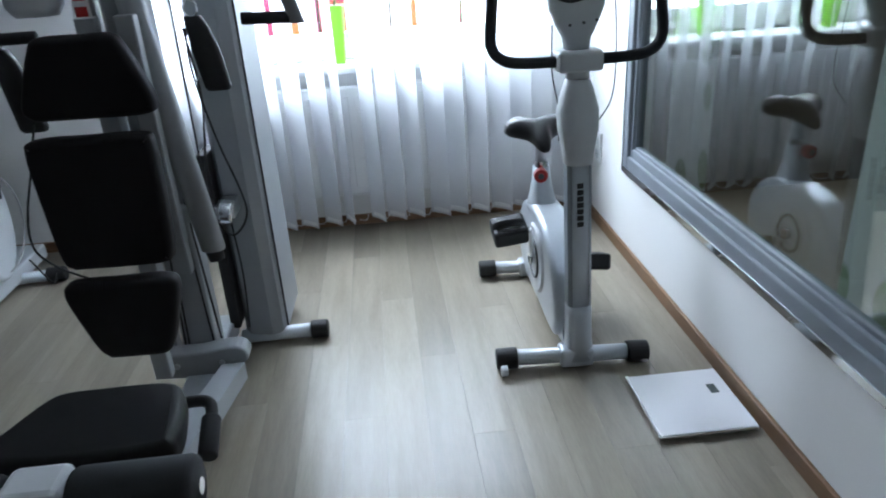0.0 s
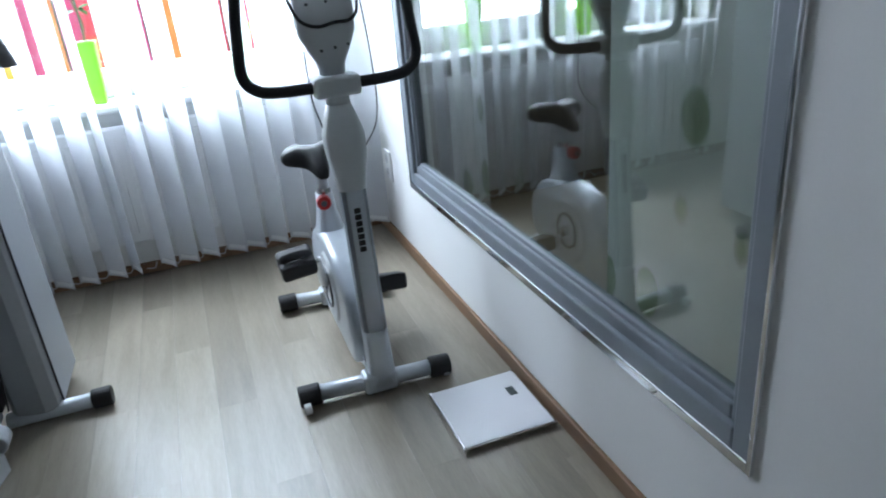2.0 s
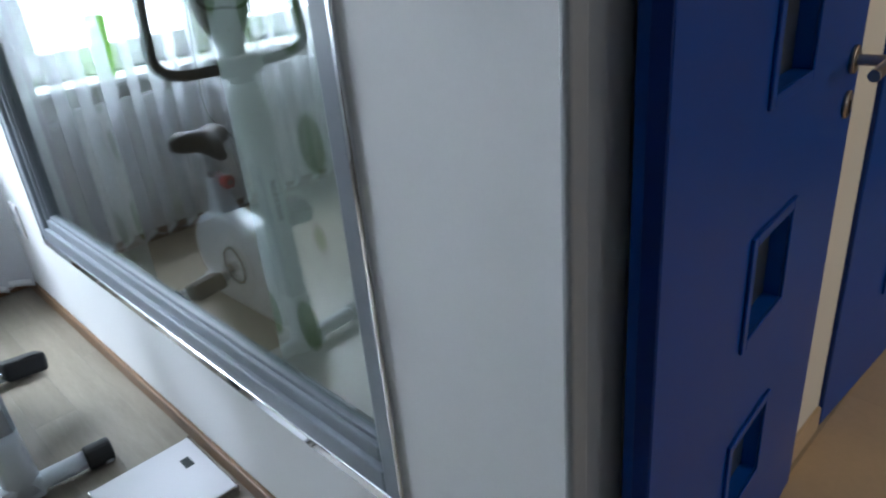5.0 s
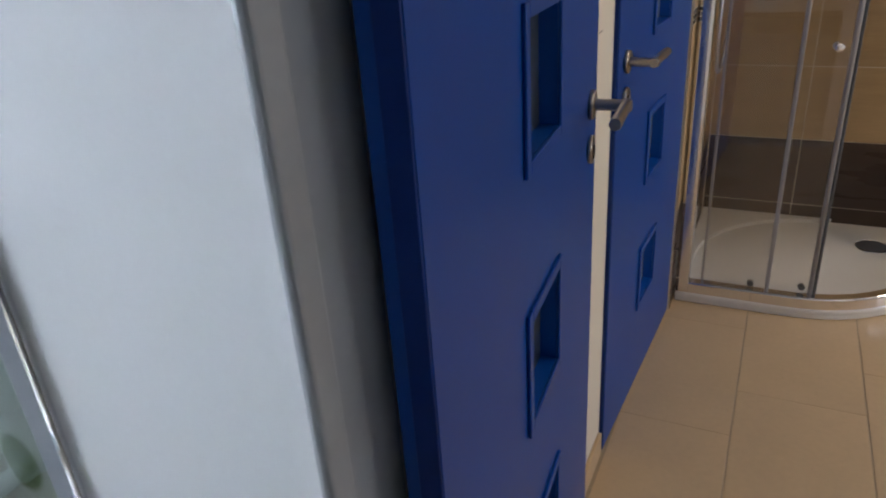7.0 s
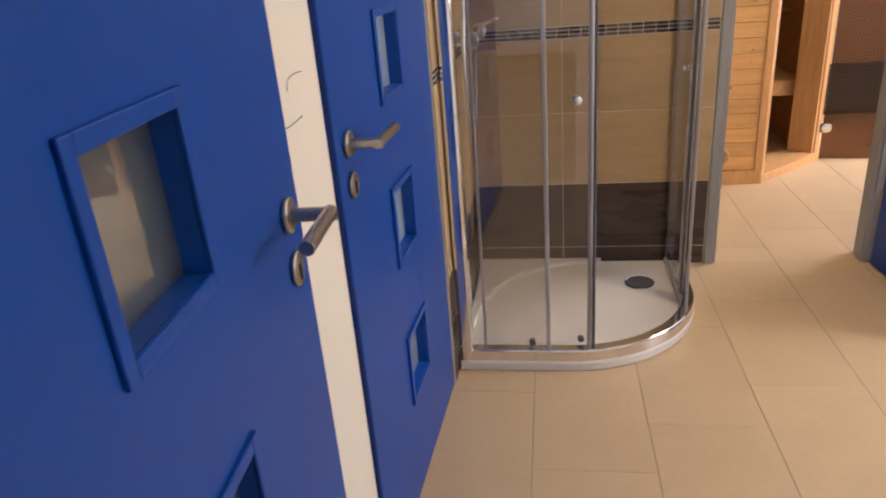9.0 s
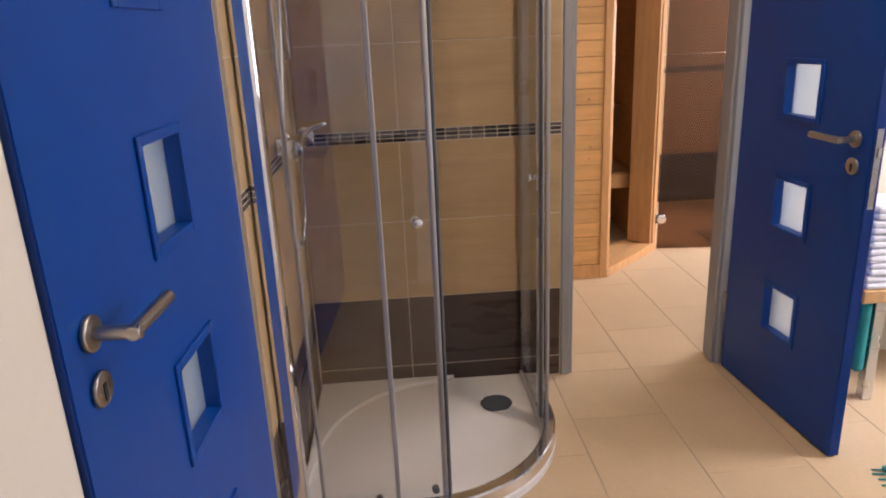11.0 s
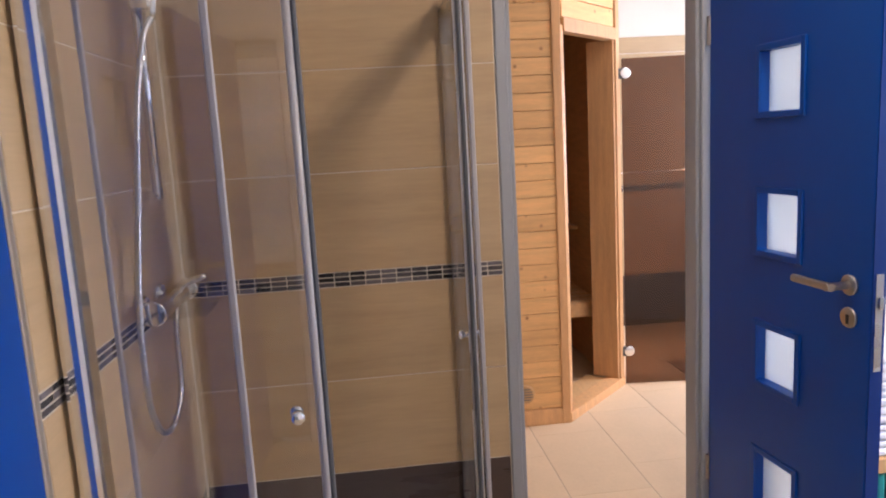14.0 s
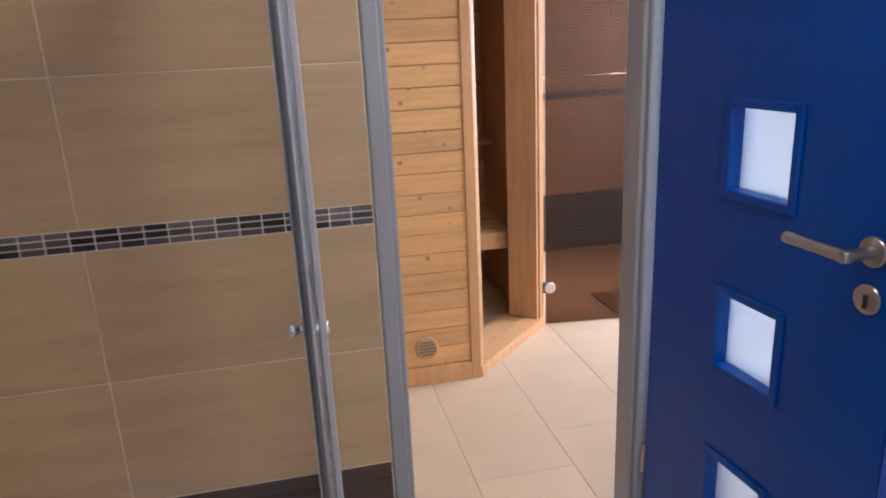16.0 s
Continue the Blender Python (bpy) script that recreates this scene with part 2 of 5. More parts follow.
M_SEAL = material("grey_clear_seal", (0.40, 0.385, 0.385), 0.3, vary=0.05, bump=0)
M_CURTAIN = cloth_material("oval_print_curtain", (0.84, 0.86, 0.84), 0.4, ovals=(0.27, 0.36, 0.19))
M_GLASS = pane_material("clear_pane", (0.97, 0.98, 0.98), gloss=0.04)
M_DARKGLASS = pane_material("interior_pane", (0.78, 0.83, 0.81), gloss=0.20)
M_SHOWER = pane_material("shower_pane", (0.955, 0.95, 0.94), gloss=0.065)
M_BROWN = pane_material("bronze_glass", (0.40, 0.285, 0.20), gloss=0.05)
M_FROST = pane_material("frosted_pane", (0.70, 0.75, 0.78), 0.02, gloss=0.20, frost=0.40)
M_MOSAIC = material("mosaic_glass", (0.085, 0.075, 0.075), 0.15, vary=0.3, spread=0.85, bump=0)
M_LAMP = glow_material("lamp_diffuser", (1.0, 0.82, 0.6), 4.0)
FENCE_COLOURS = [(0.55, 0.03, 0.05), (0.75, 0.55, 0.30), (0.70, 0.22, 0.04), (0.62, 0.62, 0.60), (0.45, 0.02, 0.10), (0.72, 0.48, 0.05), (0.30, 0.10, 0.05), (0.65, 0.10, 0.20)]
M_FENCE = [material("fence_paint", c, 0.6, vary=0.1) for c in FENCE_COLOURS]
M_GRASS = material("lawn", (0.06, 0.11, 0.03), 0.9, vary=0.3, scale=2, fine=40)


# ---------------------------------------------------------------- building helpers
def link_mesh(name, bm, mat, parent=None, label="", smooth=False):
    me = bpy.data.meshes.new(name)
    bm.to_mesh(me)
    bm.free()
    if mat:
        me.materials.append(mat)
    if smooth:
        me.shade_smooth()
    ob = new(name, me)
    if parent is not None:
        ob.parent = parent
    if label:
        ob["label"] = label
    return ob


def part(name, bm, mat, parent, label="", smooth=False):
    return link_mesh(name, bm, mat, parent, label, smooth)


def structure(name, bm, mat, label="", category=""):
    return tagged(link_mesh(name, bm, mat), label, category, kind="structure")


def thing(name, label, category, at=(0, 0, 0), turn=0, group="", kind=""):
    ob = new(name)
    ob.matrix_basis = pose(*at, 0, 0, turn)
    ob.empty_display_size = 0.1
    return tagged(ob, label, category, group, kind)


def box(x0, x1, y0, y1, z0, z1, bevel=0.0, segs=2, bm=None):
    bm = bm or bmesh.new()
    made = bmesh.ops.create_cube(bm, size=1)["verts"]
    for v in made:
        v.co = Vector((x0 + (v.co.x + 0.5) * (x1 - x0), y0 + (v.co.y + 0.5) * (y1 - y0), z0 + (v.co.z + 0.5) * (z1 - z0)))
    if bevel:
        edges = list({e for v in made for e in v.link_edges})
        bmesh.ops.bevel(bm, geom=edges, offset=bevel, segments=segs, profile=0.5, affect="EDGES", clamp_overlap=True)
    return bm


def rod(a, b, r0, r1=None, sides=16, bm=None, bevel=0.0):
    """A round bar from a to b."""
    bm = bm or bmesh.new()
    a, b = Vector(a), Vector(b)
    d = b - a
    m = Matrix.Translation((a + b) / 2) @ d.to_track_quat("Z", "Y").to_matrix().to_4x4()
    made = bmesh.ops.create_cone(bm, cap_ends=True, segments=sides, radius1=r0, radius2=r0 if r1 is None else r1, depth=d.length, matrix=m)["verts"]
    if bevel:
        edges = [e for e in {e for v in made for e in v.link_edges} if any(len(f.verts) > 4 for f in e.link_faces)]
        bmesh.ops.bevel(bm, geom=edges, offset=bevel, segments=2, profile=0.5, affect="EDGES")
    return bm


def rounded(points, steps=6):
    """A smooth line through the points (Catmull-Rom)."""
    p = [Vector(q) for q in points]
    p = [p[0] * 2 - p[1], *p, p[-1] * 2 - p[-2]]
    out = []
    for i in range(1, len(p) - 2):
        for s in range(steps):
            t = s / steps
            a, b, c, d = p[i - 1:i + 3]
            out.append(0.5 * (2 * b + (c - a) * t + (2 * a - 5 * b + 4 * c - d) * t * t + (3 * b - a - 3 * c + d) * t ** 3))
    out.append(p[-2])
    return out


def tube(points, r, sides=10, bm=None, flat=1.0):
    """A pipe along a line of points; r: its radius, or a few radii in turn for ribs."""
    bm = bm or bmesh.new()
    pts = [Vector(q) for q in points]
    rings, normal = [], None
    for i, q in enumerate(pts):
        way = (pts[min(i + 1, len(pts) - 1)] - pts[max(i - 1, 0)]).normalized()
        if normal is None:
            normal = way.orthogonal().normalized()
        normal = (normal - way * normal.dot(way)).normalized()
        side = way.cross(normal)
        w = r[i % len(r)] if isinstance(r, tuple) else r
        rings.append([bm.verts.new(q + w * (math.cos(k * math.tau / sides) * normal + flat * math.sin(k * math.tau / sides) * side)) for k in range(sides)])
    for a, b in zip(rings, rings[1:]):
        for k in range(sides):
            bm.faces.new((a[k], a[(k + 1) % sides], b[(k + 1) % sides], b[k]))
    bm.faces.new(rings[0][::-1])
    bm.faces.new(rings[-1])
    return bm


def prism(outline, h0, h1, axis="z", bm=None, bevel=0.0, segs=2):
    """A flat outline pulled along an axis: (x, y) for z, (y, z) for x, (x, z) for y."""
    bm = bm or bmesh.new()
    put = {"z": lambda a, b, h: (a, b, h), "x": lambda a, b, h: (h, a, b), "y": lambda a, b, h: (a, h, b)}[axis]
    lo = [bm.verts.new(put(a, b, h0)) for a, b in outline]
    hi = [bm.verts.new(put(a, b, h1)) for a, b in outline]
    k = len(outline)
    faces = [bm.faces.new(lo[::-1]), bm.faces.new(hi)]
    faces += [bm.faces.new((lo[i], lo[(i + 1) % k], hi[(i + 1) % k], hi[i])) for i in range(k)]
    bmesh.ops.recalc_face_normals(bm, faces=faces)
    if bevel:
        edges = list({e for f in faces[:2] for e in f.edges})
        bmesh.ops.bevel(bm, geom=edges, offset=bevel, segments=segs, profile=0.5, affect="EDGES")
    return bm


def loft(rings, bm=None):
    """A skin over rings of equally many points."""
    bm = bm or bmesh.new()
    vs = [[bm.verts.new(p) for p in ring] for ring in rings]
    k = len(vs[0])
    for a, b in zip(vs, vs[1:]):
        for i in range(k):
            bm.faces.new((a[i], a[(i + 1) % k], b[(i + 1) % k], b[i]))
    bm.faces.new(vs[0][::-1])
    bm.faces.new(vs[-1])
    bmesh.ops.recalc_face_normals(bm, faces=bm.faces[:])
    return bm


def superring(cx, cy, z, rx, ry, power=3.0, sides=24, tilt=0.0):
    """A rounded-square ring round (cx, cy) at height z."""
    out = []
    for k in range(sides):
        a = k * math.tau / sides
        c, s = math.cos(a), math.sin(a)
        x, y = rx * math.copysign(abs(c) ** (2 / power), c), ry * math.copysign(abs(s) ** (2 / power), s)
        out.append((cx + x, cy + y, z + tilt * y))
    return out


# ---------------------------------------------------------------- walls, ceilings
# gym: x -5.5..0, y -3.2..3.46   hall: x 0.11..3.0, y -3.3..0.51   back room: x 0.11..3.0, y 0.6..3.46
# sauna room: x 3.1..5.76, y -3.3..1.2
WIN = (0.833, 2.861, 0.377, 2.06)
bm = box(0, 0.11, -3.2, -0.282, 0, 2.6)
box(0, 0.11, -0.282, 0.472, 1.978, 2.6, bm=bm)
box(0, 0.11, 0.472, WIN[0], 0, 2.6, bm=bm)
box(0, 0.11, WIN[0], WIN[1], 0, WIN[2], bm=bm)
box(0, 0.11, WIN[0], WIN[1], WIN[3], 2.6, bm=bm)
box(0, 0.11, WIN[1], 3.46, 0, 2.6, bm=bm)
wall_between = structure("wall_east", bm, M_WALL, "white painted gym wall with a glazed opening and a doorway", "wall")

GW = (-2.0, -0.18, 0.822, 2.2)
bm = box(-5.5, GW[0], 3.46, 3.76, 0, 2.6)
box(GW[1], 0.11, 3.46, 3.76, 0, 2.6, bm=bm)
box(GW[0], GW[1], 3.46, 3.76, 0, GW[2], bm=bm)
box(GW[0], GW[1], 3.46, 3.76, GW[3], 2.6, bm=bm)
structure("wall_north", bm, M_WALL, "white painted gym wall with a wide window", "wall")
# unseen west and south walls, set far off to keep bounced light low
structure("wall_west", box(-5.65, -5.5, -3.2, 3.76, 0, 2.6), M_WALL, "white painted gym wall", "wall")
structure("wall_south", box(-5.65, 0.11, -3.35, -3.2, 0, 2.6), M_WALL, "white painted gym wall", "wall")

D2 = (1.166, 2.004)
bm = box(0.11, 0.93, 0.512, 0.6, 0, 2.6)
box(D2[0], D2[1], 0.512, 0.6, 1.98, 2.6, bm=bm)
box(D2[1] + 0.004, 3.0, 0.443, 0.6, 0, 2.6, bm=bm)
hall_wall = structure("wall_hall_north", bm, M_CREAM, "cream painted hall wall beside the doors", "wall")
# same wall as above, set 17 mm forward to narrow door 2's visible edge
hall_wall_forward = structure("wall_hall_pier", box(0.93, D2[0], 0.495, 0.6, 0, 2.6), M_CREAM, "cream painted narrow wall between the two blue doors", "wall")
bm = box(3.0, 3.1, -0.580, 1.2, 0, 2.6)
box(3.0, 3.1, -1.286, -0.580, 1.995, 2.6, bm=bm)
box(3.0, 3.1, -3.3, -1.286, 0, 2.6, bm=bm)
end_wall = structure("wall_hall_end", bm, M_CREAM, "cream and beige tiled end wall with a doorway", "wall")
bm = box(-0.0, 1.5, -3.6, -3.3, 0, 2.6)
box(2.9, 3.6, -3.6, -3.3, 0, 2.6, bm=bm)
box(5.0, 6.35, -3.6, -3.3, 0, 2.6, bm=bm)
for a, b in ((1.5, 2.9), (3.6, 5.0)):
    box(a, b, -3.6, -3.3, 0, 0.95, bm=bm)
    box(a, b, -3.6, -3.3, 2.15, 2.6, bm=bm)
structure("wall_hall_south", bm, M_WALL, "white painted outer wall with window openings", "wall")
structure("wall_hall_west", box(0, 0.11, -3.3, -3.2, 0, 2.6), M_WALL, "white painted hall wall", "wall")
# the opening is out of view, added for the back room light
bm = box(0.11, 1.75, 3.46, 3.61, 0, 2.6)
box(2.75, 3.1, 3.46, 3.61, 0, 2.6, bm=bm)
box(1.75, 2.75, 3.46, 3.61, 0, 0.9, bm=bm)
box(1.75, 2.75, 3.46, 3.61, 2.1, 2.6, bm=bm)
structure("wall_back_room_north", bm, M_DIM, "back room wall darkened to a dim brown", "wall")
structure("wall_back_room_east", box(3.0, 3.1, 1.2, 3.46, 0, 2.6), M_DIM, "back room wall darkened to a dim brown", "wall")
sauna_wall = structure("wall_sauna_room_east", box(5.76, 6.1, -3.3, 1.2, 0, 2.6), M_CREAM, "cream painted sauna room wall", "wall")
structure("wall_sauna_room_north", box(3.1, 6.1, 1.2, 1.35, 0, 2.6), M_CREAM, "cream painted sauna room wall", "wall")
structure("ceiling_gym", box(-5.65, 0.11, -3.35, 3.76, 2.6, 2.7), M_WALL, "white painted ceiling", "ceiling")
structure("ceiling_hall", box(0.11, 3.1, -3.6, 3.61, 2.6, 2.7), M_WALL, "white painted ceiling", "ceiling")
structure("ceiling_sauna_room", box(3.1, 6.35, -3.6, 1.35, 2.6, 2.7), M_WALL, "white painted ceiling", "ceiling")

floor_gym = structure("floor_gym", box(-5.65, 0.03, -3.35, 3.76, -0.15, -0.003), M_JOINT, "grey oak plank floor", "floor")
floor_hall = structure("floor_hall", box(0.03, 6.35, -3.6, 3.61, -0.15, -0.0015), M_GROUT, "beige tiled floor", "floor")
structure("threshold", box(0.0, 0.06, -0.26, 0.42, -0.005, 0.006, 0.003), M_ALU, "flat metal threshold strip in the doorway", "threshold")

# skirtings
bm = box(-0.016, 0, 0.50, 3.46, 0, 0.055, 0.004)
box(-0.016, 0, -3.2, -0.36, 0, 0.055, 0.004, bm=bm)
structure("baseboard_gym_east", bm, M_SKIRT, "narrow brown oak skirting along the gym wall", "skirting")
structure("baseboard_gym_north", box(-5.5, -0.016, 3.444, 3.46, 0, 0.055, 0.004), M_SKIRT, "narrow brown oak skirting under the window", "skirting")
structure("baseboard_gym_west", box(-5.5, -5.484, -3.2, 3.444, 0, 0.055, 0.004), M_SKIRT, "narrow brown oak skirting", "skirting")
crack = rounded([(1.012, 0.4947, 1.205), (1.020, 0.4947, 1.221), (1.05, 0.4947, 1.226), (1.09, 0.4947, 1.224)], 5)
part("crack", tube(crack, 0.0008, 5), M_JOINT, hall_wall_forward)
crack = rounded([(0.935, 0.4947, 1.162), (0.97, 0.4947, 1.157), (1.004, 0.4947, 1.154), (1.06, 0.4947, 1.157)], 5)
part("crack", tube(crack, 0.0010, 5), M_JOINT, hall_wall_forward)
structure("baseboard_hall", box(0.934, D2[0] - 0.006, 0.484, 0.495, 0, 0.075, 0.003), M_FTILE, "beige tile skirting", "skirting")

# outdoors
structure("ground", box(-300, 300, 3.76, 600, -0.6, -0.5), M_GRASS, "green lawn outside the window", "ground")
structure("ground_south", box(-300, 300, -600, -3.6, -0.6, -0.5), M_GRASS, "green lawn outside the hall", "ground")
fence = thing("fence", "tall garden fence of vertical boards in many colours", "fence", (-1.2, 6.6, -0.5))
slat_mesh = box(-0.072, 0.072, -0.012, 0.012, 0.0, 2.5, 0.006)
first = link_mesh("board", slat_mesh, M_FENCE[0], fence)
rnd = random.Random(5)
fence_meshes = []
for m in M_FENCE:
    me = first.data.copy()
    me.materials.clear()
    me.materials.append(m)
    fence_meshes.append(me)
first.location.x = -4.4
for i in range(1, 56):
    b = new("board", fence_meshes[rnd.choice((0, 1, 2, 3, 3, 4, 5, 6, 7))])
    b.parent = fence
    b.location = (-4.4 + i * 0.16, 0, rnd.uniform(-0.1, 0.1))
for z in (0.5, 2.0):
    part("rail", box(-4.5, 4.5, 0.014, 0.06, z, z + 0.09), M_FENCE[6], fence)


# ---------------------------------------------------------------- gym window, sill, radiator, blinds
def casement(x0, x1, z0, z1, y0, y1, w, parent):
    bm = box(x0, x0 + w, y0, y1, z0, z1, 0.006)
    box(x1 - w, x1, y0, y1, z0, z1, 0.006, bm=bm)
    box(x0 + w, x1 - w, y0, y1, z0, z0 + w, 0.006, bm=bm)
    box(x0 + w, x1 - w, y0, y1, z1 - w, z1, 0.006, bm=bm)
    return part("window_frame", bm, M_UPVC, parent)


win = tagged(new("window_1"), "wide white plastic window with two casements", "window", kind="structure")
casement(GW[0], GW[1], GW[2], GW[3], 3.63, 3.70, 0.06, win)
mid = (GW[0] + GW[1]) / 2
for a, b in ((GW[0] + 0.06, mid), (mid, GW[1] - 0.06)):
    casement(a, b, GW[2] + 0.06, GW[3] - 0.06, 3.61, 3.67, 0.07, win)
    p = part("pane", box(a + 0.07, b - 0.07, 3.638, 3.644, GW[2] + 0.11, GW[3] - 0.13), M_GLASS, win)
    p.visible_shadow = False
part("window_sill", box(GW[0] - 0.04, GW[1] + 0.04, 3.40, 3.61, GW[2] - 0.035, GW[2] - 0.004, 0.008), M_UPVC, win)

rad = thing("radiator", "white panel radiator under the window behind the blinds", "radiator", (-1.1, 3.42, 0.18))
part("panel", box(-0.8, 0.8, -0.035, 0.0, 0, 0.55, 0.012), M_UPVC, rad)
for i in range(26):
    part("rib", box(-0.77 + i * 0.06, -0.745 + i * 0.06, -0.043, -0.034, 0.05, 0.5, 0.003), M_UPVC, rad)
part("valve", rod((0.86, -0.02, 0.5), (0.93, -0.02, 0.5), 0.022, bevel=0.004), M_UPVC, rad)
part("pipe", rod((0.84, -0.02, -0.15), (0.84, -0.02, 0.5), 0.009), M_UPVC, rad)
part("bracket", box(-0.7, 0.7, 0.0, 0.04, 0.1, 0.45), M_UPVC, rad)

blind = thing("vertical_blind", "white translucent vertical blind with turned slats at the window", "blind", (-1.45, 3.315, 2.38))
part("head_rail", box(-0.6, 1.44, -0.02, 0.025, 0, 0.035, 0.004), M_UPVC, blind)
TURN, SLATW, SLATH = radians(-46), 0.127, 2.31
bm = bmesh.new()
cols = 7
grid = []
for zi in range(5):
    row = []
    for k in range(cols):
        u = k / (cols - 1) - 0.5
        bow = 0.006 * math.cos(u * math.pi)
        row.append(bm.verts.new((u * SLATW, bow, -SLATH * zi / 4)))
    grid.append(row)
for r0, r1 in zip(grid, grid[1:]):
    for k in range(cols - 1):
        bm.faces.new((r0[k], r0[k + 1], r1[k + 1], r1[k]))
slat = link_mesh("slat", bm, M_BLIND, blind, smooth=True)
weight = part("bottom_weight", box(-0.05, 0.05, 0.002, 0.008, -SLATH + 0.012, -SLATH + 0.03), M_UPVC, slat)
rnd = random.Random(8)
SPACE = 0.106
n_slats = 19
turned_more = {7: (-0.023, -22), 8: (0.011, -6)}
for i in range(n_slats):
    shift, extra = turned_more.get(i, (0.0, 0.0))
    x = -0.51 + i * SPACE + shift
    if i == 0:
        s = slat
    else:
        s = new("slat", slat.data)
        s.parent = blind
        w = new("bottom_weight", weight.data)
        w.parent = s
    s.matrix_basis = pose(x, 0, rnd.uniform(-0.004, 0.004), rnd.uniform(-0.5, 0.5), rnd.uniform(-0.4, 0.4), math.degrees(TURN) + extra + rnd.uniform(-4, 4))
for i in range(n_slats - 1):
    x = -0.51 + i * SPACE
    c, s_ = math.cos(TURN) * 0.045, math.sin(TURN) * 0.045
    pts = rounded([(x + c, s_, -SLATH + 0.02), (x + SPACE * 0.5 + 0.01, 0.0, -SLATH + 0.004), (x + SPACE - c, -s_, -SLATH + 0.02)], 4)
    part("bead_chain", tube(pts, 0.0016, 5), M_UPVC, blind)


# ---------------------------------------------------------------- glazed opening between the gym and the back room
gl = tagged(new("window_2"), "large fixed interior window in a grey frame with a bright metal rim", "window", kind="structure")
y0, y1, z0, z1 = WIN


def rim(x0, x1, inset, w, wb, mat, name, bevel=0.003):
    a, b, c, d = y0 + inset, y1 - inset, z0 + inset, z1 - inset
    bm = box(x0, x1, a, a + w, c, d, bevel)
    box(x0, x1, b - w, b, c, d, bevel, bm=bm)
    box(x0, x1, a + w, b - w, c, c + wb, bevel, bm=bm)
    box(x0, x1, a + w, b - w, d - w, d, bevel, bm=bm)
    return part(name, bm, mat, gl)


rim(-0.010, 0.0, -0.004, 0.012, 0.028, M_CHROME, "metal_rim")
rim(-0.006, 0.06, 0.008, 0.045, 0.066, M_WFRAME, "outer_frame", 0.005)
rim(0.008, 0.058, 0.053, 0.022, 0.056, M_WFRAME, "inner_frame", 0.005)
rim(0.018, 0.05, 0.075, 0.008, 0.046, M_WFRAME, "glazing_bead", 0.003)
part("pane", box(0.03, 0.036, y0 + 0.078, y1 - 0.078, z0 + 0.1, z1 - 0.078), M_DARKGLASS, gl)
for yy in (1.12, 1.52, 1.92, 2.32):
    part("screw", rod((-0.016, yy, z0 + 0.01), (-0.009, yy, z0 + 0.01), 0.004, sides=8), M_STEEL, gl)


def hung_cloth(name, ya, yb, x, ztop, zbot, waves, amp, mat, label):
    bm = bmesh.new()
    cols, rows = waves * 8, 8
    g = []
    for r in range(rows + 1):
        t = r / rows
        g.append([bm.verts.new((x + amp * (0.5 + 0.5 * t) * math.sin(k / cols * waves * math.tau + 0.4 * math.sin(3 * t)), ya + (yb - ya) * k / cols, ztop + (zbot - ztop) * t)) for k in range(cols + 1)])
    for a, b in zip(g, g[1:]):
        for k in range(cols):
            bm.faces.new((a[k], a[k + 1], b[k + 1], b[k]))
    ob = link_mesh(name, bm, mat, smooth=True)
    return tagged(ob, label, "curtain", group="curtains behind the interior window")


hung_cloth("curtain", 0.66, 1.77, 0.29, 2.3, 0.04, 2, 0.010, M_CURTAIN, "pale curtain panel with green oval print behind the glass")
hung_cloth("curtain", 2.68, 3.1, 0.29, 2.3, 0.04, 1, 0.010, M_CURTAIN, "pale curtain panel with green oval print beside the far corner")
rail = thing("curtain_rail", "white curtain rail above the interior window", "curtain rail", (0.29, 1.8, 2.3))
part("rail", box(-0.015, 0.015, -1.18, 1.2, 0.0, 0.03, 0.004), M_UPVC, rail)
for yy in (-1.0, 0.0, 1.0):
    part("bracket", box(-0.16, 0.0, yy - 0.01, yy + 0.01, 0.03, 0.045), M_UPVC, rail)


# ---------------------------------------------------------------- doors
def door_frame(name, label, w, depth, face, at, turn, stops=True):
    """A steel frame round an opening w wide along x, 1.97 high; depth along +y, faces proud on both sides."""
    fr = thing(name, label, "door frame", at, turn, kind="structure")
    for nm, x0, x1 in (("jamb", -face, 0.0), ("jamb", w, w + face)):
        part(nm, box(x0, x1, -0.012, depth + 0.012, 0, 1.97 + face, 0.006), M_FRAME, fr)
        s = 1 if x0 < 0 else -1
        xa = x1 if x0 < 0 else x0
        if stops:
            part("stop", box(min(xa, xa + s * 0.014), max(xa, xa + s * 0.014), 0.0, depth - 0.045, 0, 1.97, 0.004), M_FRAME, fr)
    part("head", box(0, w, -0.012, depth + 0.012, 1.97, 1.97 + face, 0.006), M_FRAME, fr)
    return fr


def lever(parent, x, z, face, way, mat=M_STEEL):
    """A lever handle and a key rosette on the face of a leaf; way: which way along x the lever points."""
    s = 1 if face > 0 else -1
    h = part("door_handle", rod((x, face, z), (x, face + s * 0.009, z), 0.026, sides=24, bevel=0.003), mat, parent, "brushed steel lever handle", True)
    reach = face + s * 0.062
    part("stem", rod((x, face + s * 0.007, z), (x, reach + s * 0.0102, z), 0.0103, sides=16, bevel=0.002), mat, h, smooth=False)
    part("grip", rod((x - way * 0.0100, reach, z), (x + way * 0.128, reach, z + 0.001), 0.0105, sides=16, bevel=0.0015), mat, h)
    k = part("key_rosette", rod((x, face, z - 0.082), (x, face + s * 0.008, z - 0.082), 0.026, sides=24, bevel=0.003), mat, parent, smooth=True)
    part("keyhole", box(x - 0.004, x + 0.004, face + s * 0.006, face + s * 0.0095, z - 0.098, z - 0.074), M_RUBBER, k)


